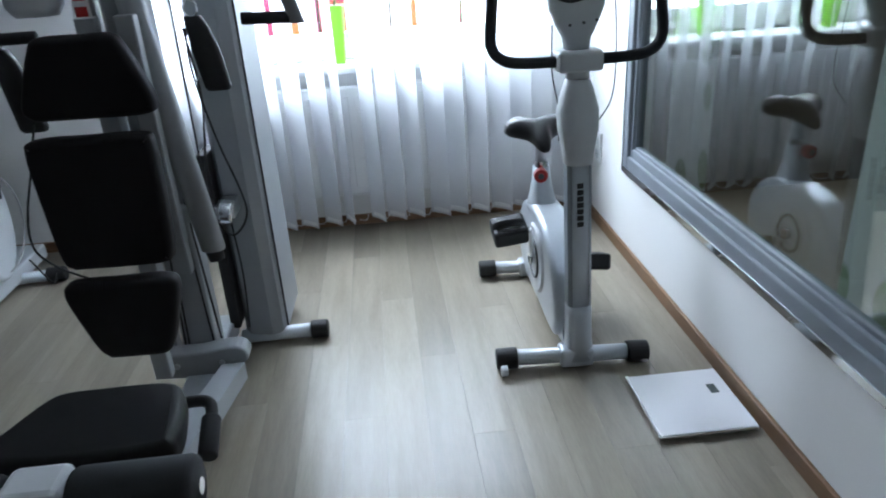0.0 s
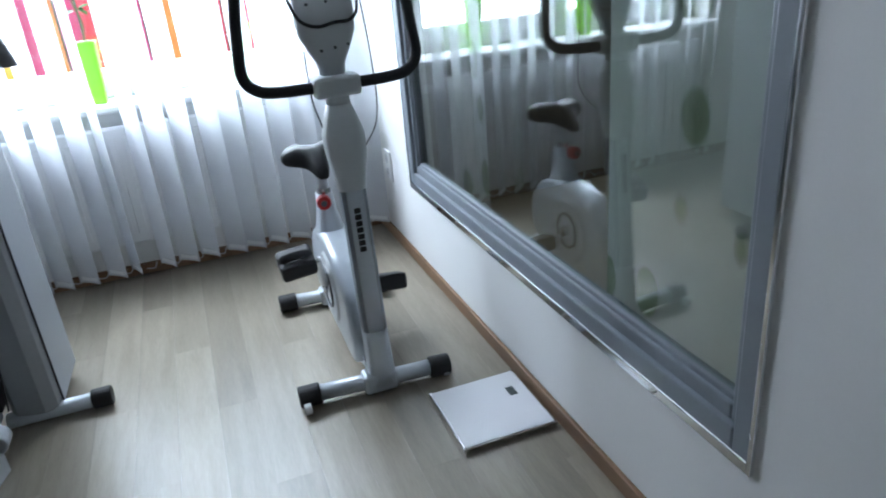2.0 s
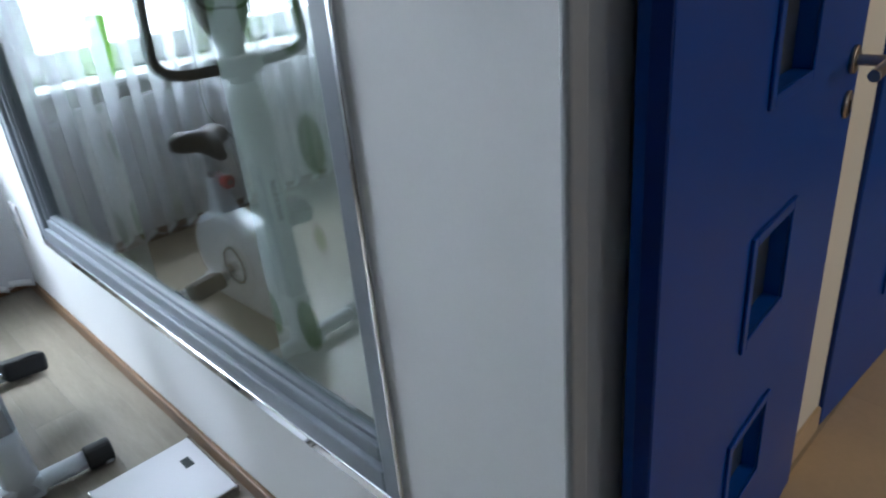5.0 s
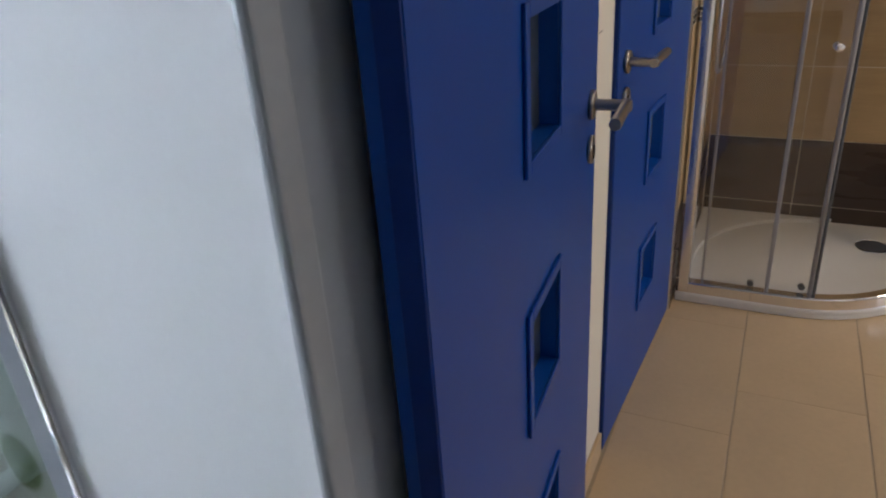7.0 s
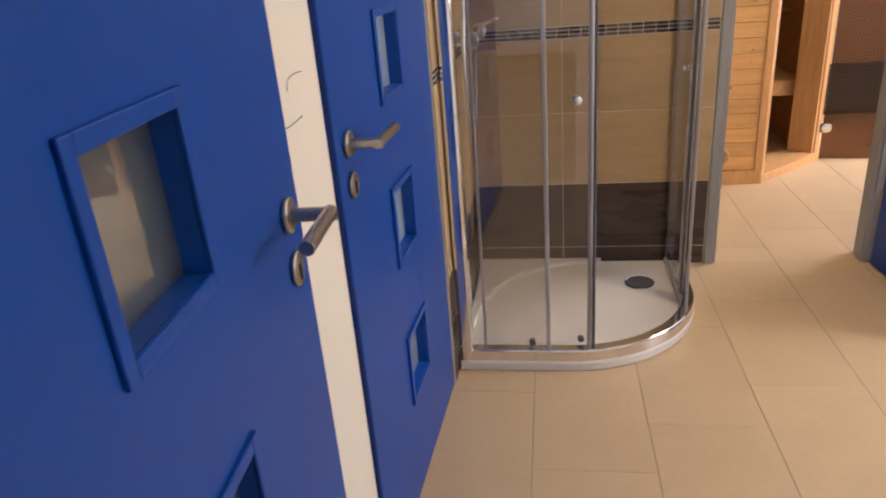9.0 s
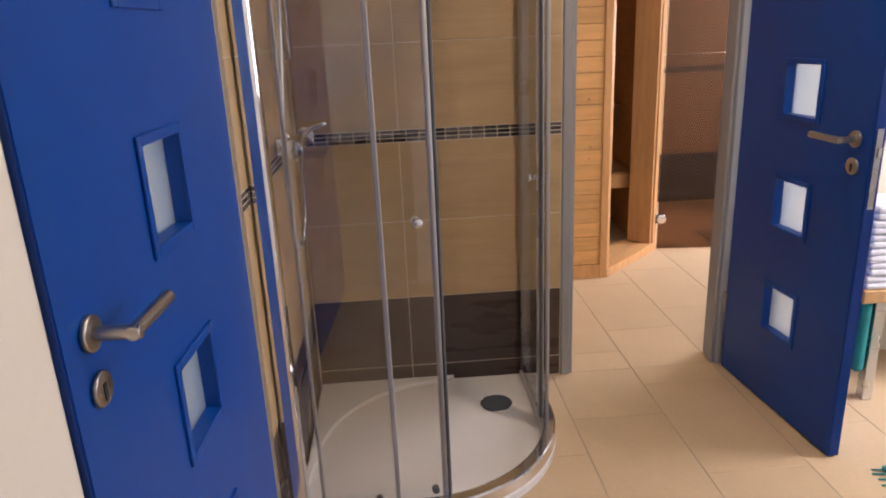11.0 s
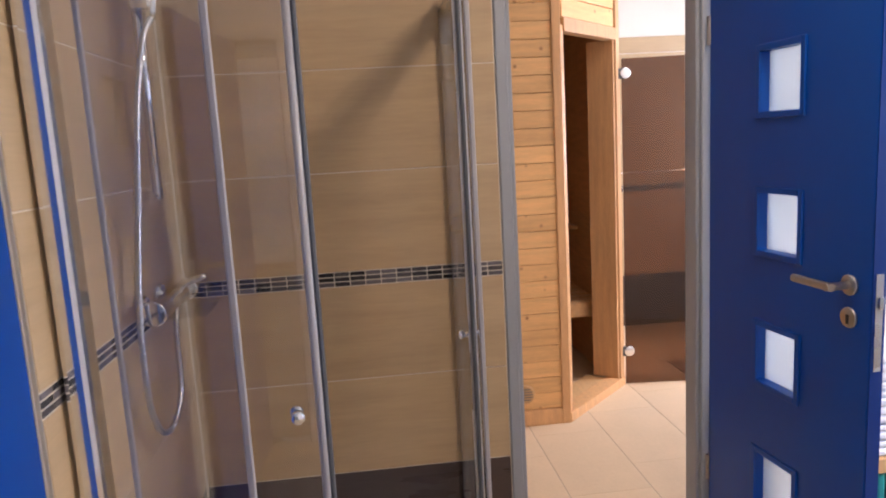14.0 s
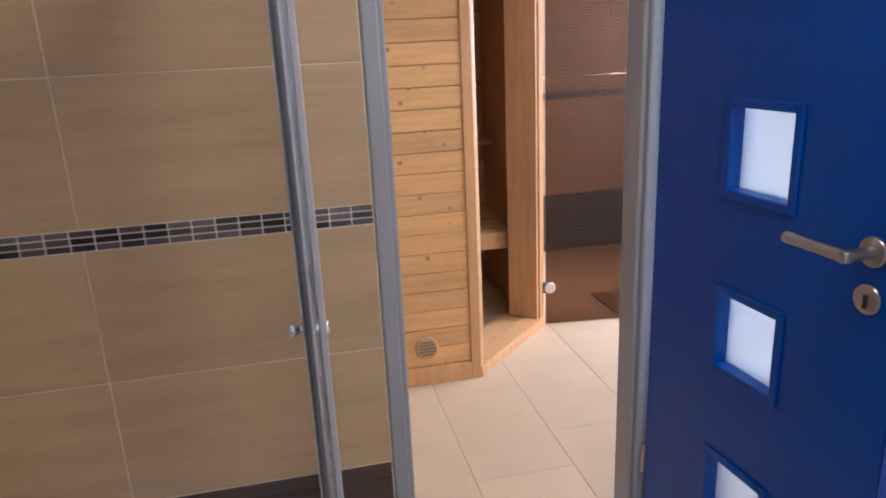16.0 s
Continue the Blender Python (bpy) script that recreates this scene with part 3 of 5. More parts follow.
def door(name, label, w, at, turn, hinge_side, pane_y=0.03, pane_mat=None, inset=0.062, lock=True, back=True):
    """A blue leaf with four square lights; local x runs from the hinge, the leaf is 40 mm thick in y."""
    d = thing(name, label, "door", at, turn, kind="structure")
    T, Hh = 0.04, 1.965
    cx, s, sill = w / 2, 0.0843, (0.303, 0.7015, 1.100, 1.4985)
    bm = box(0, cx - s, 0, T, 0.008, Hh)
    box(cx + s, w, 0, T, 0.008, Hh, bm=bm)
    zz = 0.008
    for z in sill:
        box(cx - s, cx + s, 0, T, zz, z, bm=bm)
        zz = z + 2 * s
    box(cx - s, cx + s, 0, T, zz, Hh, bm=bm)
    bmesh.ops.remove_doubles(bm, verts=bm.verts[:], dist=0.0005)
    part("leaf", bm, M_BLUE, d)
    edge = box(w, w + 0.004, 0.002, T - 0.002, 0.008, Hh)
    part("edge_band", edge, M_BLUE_SHADED, d)
    part("edge_band", box(-0.004, 0, 0.001, 0.024, 0.008, Hh, 0.001), M_BLUE_SHADED, d)
    part("rebate", box(-0.0015, 0.0, 0.025, T - 0.001, 0.008, Hh), M_BLUE, d)
    for z in sill:
        lt = part("pane", box(cx - s, cx + s, pane_y - 0.003, pane_y + 0.003, z, z + 2 * s), pane_mat or M_FROST, d)
        for yy, q in ((0.0, -1), (T, 1)):
            o, ya, yb = 0.0184, min(yy, yy + q * 0.006), max(yy, yy + q * 0.006)
            bm = box(cx - s - o, cx - s, ya, yb, z - o, z + 2 * s + o, 0.002)
            box(cx + s, cx + s + o, ya, yb, z - o, z + 2 * s + o, 0.002, bm=bm)
            box(cx - s, cx + s, ya, yb, z - o, z, 0.002, bm=bm)
            box(cx - s, cx + s, ya, yb, z + 2 * s, z + 2 * s + o, 0.002, bm=bm)
            part("light_trim", bm, M_BLUE, lt)
    lever(d, w - inset, 1.063, 0.0, -1)
    if back:
        lever(d, w - inset, 1.063, T, -1)
    if lock:
        part("lock_plate", box(w + 0.004, w + 0.006, 0.010, 0.030, 0.86, 1.10, 0.001), M_ALU, d)
        part("latch", box(w + 0.006, w + 0.014, 0.014, 0.026, 1.015, 1.045, 0.002), M_ALU, d)
    for z in (0.25, 1.72):
        part("hinge", rod((-0.008, hinge_side, z), (-0.008, hinge_side, z + 0.09), 0.008, sides=12), M_STEEL, d)
    return d


# gym door: open, lying along the hall wall
# (local x of a frame runs along -y of the room, local y along +x)
fr1 = door_frame("door_frame_1", "grey painted steel door frame of the gym doorway", 0.741, 0.10, 0.006, (0.0, 0.464, 0), -90, False)
part("frame_lip", box(-0.008, 0.006, -0.014, 0.022, 0.0, 1.965, 0.006, 3), M_FRAME, fr1)
door("door_1", "blue painted gym door standing wide open with four square lights", 0.823, (0.089, 0.407, 0), 4.16, 0.045, back=False)
door("door_2", "blue painted closed door with four square lights beside the shower", 0.826, (1.999, 0.4806, 0), 177.0, -0.008, 0.01, inset=0.065, lock=False)
fr3 = door_frame("door_frame_3", "grey painted steel door frame at the end of the hall", 0.635, 0.10, 0.038, (2.995, -0.615, 0), -90)
door("door_3", "blue painted door standing open beside a bench with four square lights", 0.677, (2.956, -1.266, 0), 184.42, 0.0)


# ---------------------------------------------------------------- floor and wall pieces
def lay(name, parent, mat, x0, x1, y0, y1, w, l, top, along, gap, seed, offset=0.0, thick=0.02, end_gap=None, edge=0.0006):
    """Boards or tiles over a rectangle of floor; along: the axis of the long side."""
    r = random.Random(seed)
    cache = {}
    u0, u1, v0, v1 = (x0, x1, y0, y1) if along == "y" else (y0, y1, x0, x1)
    k, u = 0, u0 + offset - w if offset else u0
    while u < u1 - 0.004:
        a, b = max(u, u0), min(u + w, u1)
        v = v0 - l * ((k * 0.37 + 0.13) % 1.0)
        while v < v1 - 0.004:
            c, d = max(v, v0), min(v + l, v1)
            v += l
            if d - c < 0.02 or b - a < 0.02:
                continue
            key = (round(b - a, 3), round(d - c, 3))
            if key not in cache:
                hw, hl = (b - a - gap) / 2, (d - c - (gap if end_gap is None else end_gap)) / 2
                bm = box(-hw, hw, -hl, hl, -thick, 0, edge, 1) if along == "y" else box(-hl, hl, -hw, hw, -thick, 0, edge, 1)
                me = bpy.data.meshes.new(name)
                bm.to_mesh(me)
                bm.free()
                me.materials.append(mat)
                cache[key] = me
            ob = new(name, cache[key])
            ob.parent = parent
            mu, mv = (a + b) / 2, (c + d) / 2
            ob.location = (mu, mv, top) if along == "y" else (mv, mu, top)
        u += w
        k += 1


def clad(name, parent, mat, axis, plane, u0, u1, z0, z1, joints_u, joints_z, proud, gap):
    """Wall tiles on a plane x = or y = ; proud: thickness towards the room (signed)."""
    us = [u0, *[q for q in joints_u if u0 < q < u1], u1]
    zs = [z0, *[q for q in joints_z if z0 < q < z1], z1]
    lo, hi = min(0, proud), max(0, proud)
    for a, b in zip(us, us[1:]):
        for c, d in zip(zs, zs[1:]):
            g = gap / 2
            hu, hz = (b - a) / 2 - g, (d - c) / 2 - g
            bm = box(lo, hi, -hu, hu, -hz, hz, 0.001, 1) if axis == "x" else box(-hu, hu, lo, hi, -hz, hz, 0.001, 1)
            ob = link_mesh(name, bm, mat, parent)
            mu, mz = (a + b) / 2, (c + d) / 2
            ob.location = (plane, mu, mz) if axis == "x" else (mu, plane, mz)


ROWS_Z = (0.092, 0.397, 0.716, 1.026, 1.073, 1.387, 1.700, 2.015)


def tiled(parent, axis, plane, u0, u1, joints, proud):
    for a, b in zip((0.004, *ROWS_Z), ROWS_Z):
        if b == 1.073:
            us, u = [], u0 + 0.05
            while u < u1:
                us.append(u)
                u += 0.0495
            clad("mosaic_tile", parent, M_MOSAIC, axis, plane, u0, u1, a, b, us, (a + 0.016, a + 0.032), proud, 0.003)
        else:
            clad("wall_tile", parent, M_DTILE if b < 0.43 else M_WTILE, axis, plane, u0, u1, a, b, joints, (), proud, 0.003)


bm = box(2.992, 3.0, -0.576, 0.443, 0.0, 2.017)
part("grout_bed", bm, M_WGROUT, end_wall)
tiled(end_wall, "x", 2.992, -0.574, 0.430, (0.048,), -0.0018)
part("grout_bed", box(D2[1] + 0.006, 2.992, 0.435, 0.443, 0.0, 2.017), M_WGROUT, hall_wall)
tiled(hall_wall, "y", 0.435, D2[1] + 0.006, 2.985, (2.40,), -0.0018)
part("grout_bed", box(5.752, 5.76, -3.0, -0.2, 0.0, 2.130), M_WGROUT, sauna_wall)
clad("wall_tile", sauna_wall, M_WTILE, "x", 5.752, -3.0, -0.2, 2.017, 2.130, (-2.6, -2.0, -1.4, -0.8), (), -0.003, 0.003)
tiled(sauna_wall, "x", 5.752, -3.0, -0.2, (-2.6, -2.0, -1.4, -0.8), -0.003)
lay("floor_tile", floor_hall, M_FTILE, 0.06, 3.0, -3.3, 0.478, 0.352, 0.60, 0.0, "x", 0.0045, 3, offset=0.297, end_gap=0.0005)
lay("floor_tile", floor_hall, M_FTILE, 3.0, 5.76, -3.3, 0.6, 0.352, 0.60, 0.0, "x", 0.0045, 4, offset=0.297, end_gap=0.0005)
lay("floor_plank", floor_gym, M_PLANK, -4.2, 0.0, -0.6, 3.46, 0.128, 1.21, 0.0, "y", 0.0003, 6, offset=0.03, thick=0.006, edge=0.0002)


# ---------------------------------------------------------------- ceiling lamps
# both are out of view; the one in the sauna room is added fill
for x, y, where in ((1.8, -1.1, "hall"), (3.7, -1.9, "sauna room")):
    lamp = thing("ceiling_light", "unseen round white ceiling light in the " + where, "ceiling light", (x, y, 2.6), group="ceiling lights")
    part("base", rod((0, 0, -0.03), (0, 0, 0), 0.24, sides=32), M_UPVC, lamp)
    part("diffuser", rod((0, 0, -0.06), (0, 0, -0.03), 0.19, 0.225, sides=32), M_LAMP, lamp)


# ---------------------------------------------------------------- shower
SX0, SX1, SY0, SY1 = 2.080, 2.984, -0.465, 0.427
R = 0.51
CX, CY = SX0 + R, SY0 + R


def quadrant(off, n=18):
    """The open sides of the shower, from the left wall round to the end wall, moved inwards by off."""
    r = R - off
    pts = [(SX0 + off, SY1)]
    pts += [(CX + r * math.cos(a), CY + r * math.sin(a)) for a in (math.pi + i / n * math.pi / 2 for i in range(n + 1))]
    return pts + [(SX1, SY0 + off)]


def strip(off0, off1, z0, z1, bevel=0.0):
    """A band along the open sides, off0 to off1 inwards."""
    return prism(quadrant(off0) + quadrant(off1)[::-1], z0, z1, bevel=bevel)


shower = thing("shower_cabin", "quadrant shower cabin with clear sliding doors and a white tray", "shower", (0, 0, 0))
tray = part("tray", prism(quadrant(0.012) + [(SX1, SY1)], 0.0, 0.024, bevel=0.006), M_TRAY, shower, "white acrylic shower tray", False)
part("tray_rim", strip(0.010, 0.065, 0.018, 0.040, 0.006), M_TRAY, tray)
ledge = [(SX1, SY1), (SX0 + 0.065, SY1), *[(SX1 - 0.03 + 0.50 * (math.cos(a) - 1), SY1 - 0.03 + 0.50 * (math.sin(a) - 1)) for a in (math.pi / 2 - i / 14 * math.pi / 2 for i in range(15))], (SX1, SY1 - 0.55)]
part("corner_ledge", prism(ledge, 0.020, 0.040, bevel=0.004), M_TRAY, tray)
drain = part("drain", rod((2.747, -0.267, 0.024), (2.747, -0.267, 0.031), 0.058, sides=28, bevel=0.003), M_DARKGREY, tray, "dark round drain cover")
part("drain_ring", tube([(2.747 + 0.06 * math.cos(k * math.tau / 24), -0.267 + 0.06 * math.sin(k * math.tau / 24), 0.027) for k in range(25)], 0.003, 6), M_CHROME, drain)
part("bottom_rail", strip(0.012, 0.056, 0.036, 0.084, 0.006), M_CHROME, shower, "polished chrome bottom rail", False)
part("top_rail", strip(0.020, 0.065, 1.832, 1.892, 0.012), M_CHROME, shower, "polished chrome curved top rail", False)
part("wall_profile", box(SX0 + 0.004, SX0 + 0.066, SY1 - 0.048, SY1 + 0.001, 0.040, 1.892, 0.012), M_CHROME, shower, "chrome wall profile")
part("wall_profile", box(SX1 - 0.028, SX1 + 0.001, SY0 + 0.022, SY0 + 0.060, 0.040, 1.892, 0.012), M_ALU, shower, "metal wall profile")
GZ0, GZ1 = 0.074, 1.853
g = part("fixed_pane", box(SX0 + 0.034, SX0 + 0.040, CY + 0.075, SY1 - 0.026, GZ0, GZ1), M_SHOWER, shower)
part("edge_strip", box(SX0 + 0.031, SX0 + 0.044, CY + 0.063, CY + 0.077, GZ0, GZ1, 0.003), M_SEAL, g)
g = part("fixed_pane", box(CX - 0.02, SX1 - 0.026, SY0 + 0.034, SY0 + 0.040, GZ0, GZ1), M_SHOWER, shower)
part("edge_strip", box(CX - 0.032, CX - 0.018, SY0 + 0.031, SY0 + 0.044, GZ0, GZ1, 0.003), M_SEAL, g)


def slid_door(a0, a1, flat, wide=False):
    """A sliding door, pushed back: a flat run behind the fixed pane and a bent leading end."""
    r = R - 0.060
    arc = [(CX + r * math.cos(a), CY + r * math.sin(a)) for a in (a0 + (a1 - a0) * i / 6 for i in range(7))]
    line = [flat, *arc]
    pts3 = [Vector((x, y, 0)) for x, y in line]
    outer = []
    for i, p in enumerate(pts3):
        way = (pts3[min(i + 1, len(pts3) - 1)] - pts3[max(i - 1, 0)]).normalized()
        outer.append(p + Vector((way.y, -way.x, 0)) * 0.005)
    ring = [(p.x, p.y) for p in pts3] + [(p.x, p.y) for p in outer[::-1]]
    d = part("sliding_door", prism(ring, GZ0, GZ1), M_SHOWER, shower)
    ex, ey = arc[-1]
    ux, uy = math.cos(a1), math.sin(a1)
    part("edge_strip", rod((ex, ey, GZ0), (ex, ey, GZ1), 0.0085, sides=12), M_SEAL, d, smooth=True)
    tx, ty = (arc[-1][0] - arc[-2][0], arc[-1][1] - arc[-2][1])
    tl = math.hypot(tx, ty)
    tx, ty = tx / tl, ty / tl
    part("magnet_seal", rod((ex + tx * 0.013, ey + ty * 0.013, GZ0), (ex + tx * 0.013, ey + ty * 0.013, GZ1), 0.006, sides=8), M_DARKGREY, d)
    kx, ky = ex - tx * 0.045, ey - ty * 0.045
    n = 1.0 if wide else 0.6
    k = part("knob", rod((kx - ux * 0.024 * n, ky - uy * 0.024 * n, 0.945), (kx + ux * 0.028 * n, ky + uy * 0.028 * n, 0.945), 0.009, sides=14), M_CHROME, d, "round chrome knob", True)
    for q in (-0.036 * n, 0.022 * n):
        part("knob_cap", rod((kx + ux * q, ky + uy * q, 0.945), (kx + ux * (q + 0.016), ky + uy * (q + 0.012), 0.945), 0.0135, sides=18, bevel=0.003), M_CHROME, k, smooth=True)
    for z in (0.102, 1.832):
        for q in (0.03, 0.20):
            px, py = ex - tx * q, ey - ty * q
            part("roller", rod((px - ux * 0.012, py - uy * 0.012, z), (px + ux * 0.004, py + uy * 0.004, z), 0.011, sides=14), M_DARKGREY, d)
    if wide:
        for q0, q1, half, mat in ((0.004, 0.024, 0.011, M_ALU), (0.028, 0.050, 0.007, M_SEAL)):
            quad = [(ex - tx * q + ux * e, ey - ty * q + uy * e) for q, e in ((q0, -half), (q1, -half), (q1, half), (q0, half))]
            part("edge_profile", prism(quad, GZ0, GZ1, bevel=0.0), mat, d, "flat metal door profile" if mat is M_ALU else "")
    return d


first_door = slid_door(math.pi, math.pi + 0.16, (SX0 + 0.060, SY1 - 0.085))
part("trailing_strip", box(SX0 + 0.051, SX0 + 0.064, SY1 - 0.094, SY1 - 0.084, GZ0, GZ1, 0.003), M_SEAL, first_door)
slid_door(1.5 * math.pi, 1.5 * math.pi - 0.06, (SX1 - 0.035, SY0 + 0.060), True)

for ob in shower.children:
    if ob.name.startswith(("fixed_pane", "sliding_door")):
        ob.visible_shadow = False

fit = thing("shower_set", "chrome shower mixer with rail, hand shower and hose on tiles", "shower set", (2.625, 0.429, 0))
part("rail", rod((0, -0.055, 1.36), (0, -0.055, 1.95), 0.013, sides=14), M_CHROME, fit, smooth=True)
for z in (1.37, 1.94):
    part("wall_bracket", rod((0, 0, z), (0, -0.062, z), 0.013, sides=14, bevel=0.002), M_CHROME, fit)
part("slider", box(-0.022, 0.022, -0.095, -0.040, 1.82, 1.86, 0.008), M_CHROME, fit)
head = part("hand_shower", tube(rounded([(-0.01, -0.09, 1.80), (0.0, -0.10, 1.86), (0.03, -0.13, 1.93), (0.10, -0.19, 1.985)], 5), 0.012, 12), M_CHROME, fit, "chrome hand shower", True)
part("spray_face", rod((0.105, -0.19, 1.995), (0.125, -0.205, 1.955), 0.042, 0.05, sides=24, bevel=0.004), M_CHROME, head)
part("spray_plate", rod((0.1255, -0.2055, 1.954), (0.127, -0.2065, 1.951), 0.044, sides=24), M_DARKGREY, head)
mixer = part("mixer", rod((-0.13, -0.062, 1.10), (0.13, -0.062, 1.10), 0.025, sides=20, bevel=0.004), M_CHROME, fit, "chrome bar mixer tap", True)
for x in (-0.075, 0.075):
    part("escutcheon", rod((x, -0.001, 1.10), (x, -0.018, 1.10), 0.033, 0.028, sides=24, bevel=0.002), M_CHROME, mixer, smooth=True)
    part("connector", rod((x, -0.016, 1.10), (x, -0.062, 1.10), 0.013, sides=14), M_CHROME, mixer)
for x in (-0.175, 0.135):
    part("knob", rod((x, -0.062, 1.10), (x + 0.04, -0.062, 1.10), 0.031, 0.029, sides=20, bevel=0.004), M_CHROME, mixer, smooth=True)
part("lever", tube(rounded([(0.0, -0.075, 1.115), (0.0, -0.10, 1.14), (0.0, -0.15, 1.155)], 4), 0.008, 10), M_CHROME, mixer, smooth=True)
hose = rounded([(0.0, -0.07, 1.09), (0.02, -0.055, 1.0), (0.025, -0.05, 0.86), (-0.02, -0.045, 0.795), (-0.10, -0.04, 0.78), (-0.18, -0.04, 0.84), (-0.21, -0.04, 0.95), (-0.195, -0.04, 1.12), (-0.15, -0.05, 1.35), (-0.10, -0.06, 1.58), (-0.05, -0.075, 1.74), (-0.015, -0.09, 1.80)], 36)
part("hose", tube(hose, (0.0078, 0.0078, 0.0062), 9), M_ALU, fit, "ribbed metal hose", True)
dish = part("soap_dish", box(0.05, 0.23, -0.13, -0.015, 1.035, 1.052, 0.008), M_SHOWER, fit, "clear soap dish")


# ---------------------------------------------------------------- sauna
SC = [(4.122, 0.95), (4.122, -1.107), (4.575, -1.567), (5.47, -1.567), (5.47, 0.95)]
SH = 2.215
sauna = thing("sauna_cabin", "corner sauna cabin clad in knotty pine boards with a slanted doorway", "sauna", (4.122, -1.107, 0))
board_meshes = {}
PITCH = 0.0835
z, i = 0.085, 0
while z < SH - 0.01:
    top = min(z + PITCH - 0.002, SH)
    key = round(top - z, 3)
    if key not in board_meshes:
        bm = box(0.0, 0.022, 0.0, 2.02, 0, key, 0.003, 2)
        me = bpy.data.meshes.new("board")
        bm.to_mesh(me)
        bm.free()
        me.materials.append(M_PINE)
        board_meshes[key] = me
    b = new("board", board_meshes[key])
    b.parent = sauna
    b.location = (0.0, 0.035, z)
    z += PITCH
part("backing", box(0.020, 0.05, 0.02, 2.05, 0.0, SH), M_SAUNA_IN, sauna)
part("plinth", box(-0.010, 0.022, 0.0, 2.05, 0.0, 0.082, 0.003), M_PINE_UP, sauna, "pine skirting board")
part("corner_post", box(-0.012, 0.035, -0.008, 0.036, 0.0, SH, 0.004), M_PINE_UP, sauna)
vent = part("vent", rod((-0.004, 0.229, 0.172), (-0.014, 0.229, 0.172), 0.052, 0.047, sides=28, bevel=0.003), M_BENCHWOOD, sauna, "round wooden air vent with slats", False)
for k in range(5):
    zz = 0.172 - 0.028 + k * 0.014
    w = math.sqrt(0.038 ** 2 - (zz - 0.172) ** 2)
    part("vent_slat", box(-0.0175, -0.0135, 0.229 - w, 0.229 + w, zz - 0.003, zz + 0.003), M_JOINT, vent)
# slanted front, local u along it
dx, dy = SC[2][0] - SC[1][0], SC[2][1] - SC[1][1]
DL = math.hypot(dx, dy)
front = Matrix.Translation((0.0, 0.0, 0)) @ Matrix.Rotation(math.atan2(dy, dx), 4, "Z")


def on_front(name, bm, mat, label="", parent=None):
    bm.transform(front)
    return part(name, bm, mat, parent or sauna, label)


on_front("door_post", box(0.012, 0.040, -0.004, 0.05, 0.05, 1.985, 0.004), M_PINE_UP)
on_front("door_post", box(DL - 0.045, DL, -0.010, 0.05, 0.0, SH, 0.004), M_PINE_UP)
on_front("jamb_lining", box(DL - 0.060, DL - 0.046, 0.0, 0.16, 0.05, 1.96, 0.003), M_PINE_UP)
on_front("head_casing", box(0.036, DL - 0.046, -0.012, 0.05, 1.955, 2.02, 0.004), M_PINE_UP)
for k, zz in enumerate((2.024, 2.118)):
    on_front("board", box(0.036, DL - 0.047, 0.0, 0.022, zz, zz + 0.09, 0.005), M_PINE)
on_front("threshold", box(0.0, DL, -0.016, 0.075, 0.0, 0.052, 0.005), M_PINE_UP, "pine door threshold")
on_front("floor_board", box(0.03, DL - 0.06, 0.08, 0.20, 0.02, 0.046, 0.003), M_BENCHWOOD)
# the rest of the cabin, relative to its corner
part("side_wall", box(dx + 0.01, 1.35, -0.46, -0.41, 0, SH), M_SAUNA_IN, sauna)
for k in range(24):
    part("inside_board", box(1.30, 1.32, -0.41, 2.07, 0.0 + k * 0.092, 0.088 + k * 0.092, 0.003, 1), M_SAUNA_IN, sauna)
part("back_wall", box(1.32, 1.36, -0.46, 2.07, 0, SH), M_SAUNA_IN, sauna)
part("end_wall", box(0.0, 1.36, 2.05, 2.09, 0, SH), M_SAUNA_IN, sauna)
part("roof", prism([(0.0, 2.09), (0.0, 0.0), (dx, dy), (1.36, dy), (1.36, 2.09)], SH, SH + 0.03), M_SAUNA_IN, sauna)
part("floor_grid", box(0.08, 1.3, 0.06, 2.05, 0.0, 0.03), M_BENCHWOOD, sauna)
for k in range(6):
    part("bench_slat", box(0.62 + k * 0.095, 0.705 + k * 0.095, -0.38, 2.0, 0.455, 0.48, 0.004), M_BENCHWOOD, sauna)
part("bench_front", box(0.60, 0.625, -0.38, 2.0, 0.385, 0.475, 0.004), M_BENCHWOOD, sauna)
part("backrest_rail", box(1.26, 1.29, -0.38, 2.0, 0.86, 0.94, 0.004), M_BENCHWOOD, sauna)
part("upper_bench", box(1.0, 1.29, -0.38, 2.0, 0.86, 0.885, 0.004), M_BENCHWOOD, sauna)
part("light_bar", box(1.27, 1.295, -0.16, -0.135, 1.35, 1.75, 0.006), M_GREYPL, sauna, "pale upright bar on the inner wall")

gd = thing("sauna_glass_door", "open bronze tinted glass sauna door on two chrome hinges", "door", (4.566, -1.582, 0), -97.0)
part("pane", box(0.0, 0.62, -0.004, 0.004, 0.008, 1.86, 0.001), M_BROWN, gd)
for zz in (0.205, 1.78):
    h = part("hinge", box(-0.035, 0.012, -0.014, 0.014, zz - 0.028, zz + 0.028, 0.004), M_DARKGREY, gd)
    part("hinge_cap", rod((0.02, -0.016, zz), (0.02, 0.016, zz), 0.030, sides=24, bevel=0.004), M_CHROME, h, "chrome hinge cap", True)
mat_ob = thing("floor_mat", "small dark brown mat on the tiles behind the glass door", "mat", (4.74, -2.12, 0.001))
part("mat", box(-0.16, 0.16, -0.14, 0.14, 0, 0.008, 0.003), M_SKIRT, mat_ob)
tap = thing("wall_tap", "small chrome tap on the tiled wall", "tap", (5.747, -2.56, 0.97))
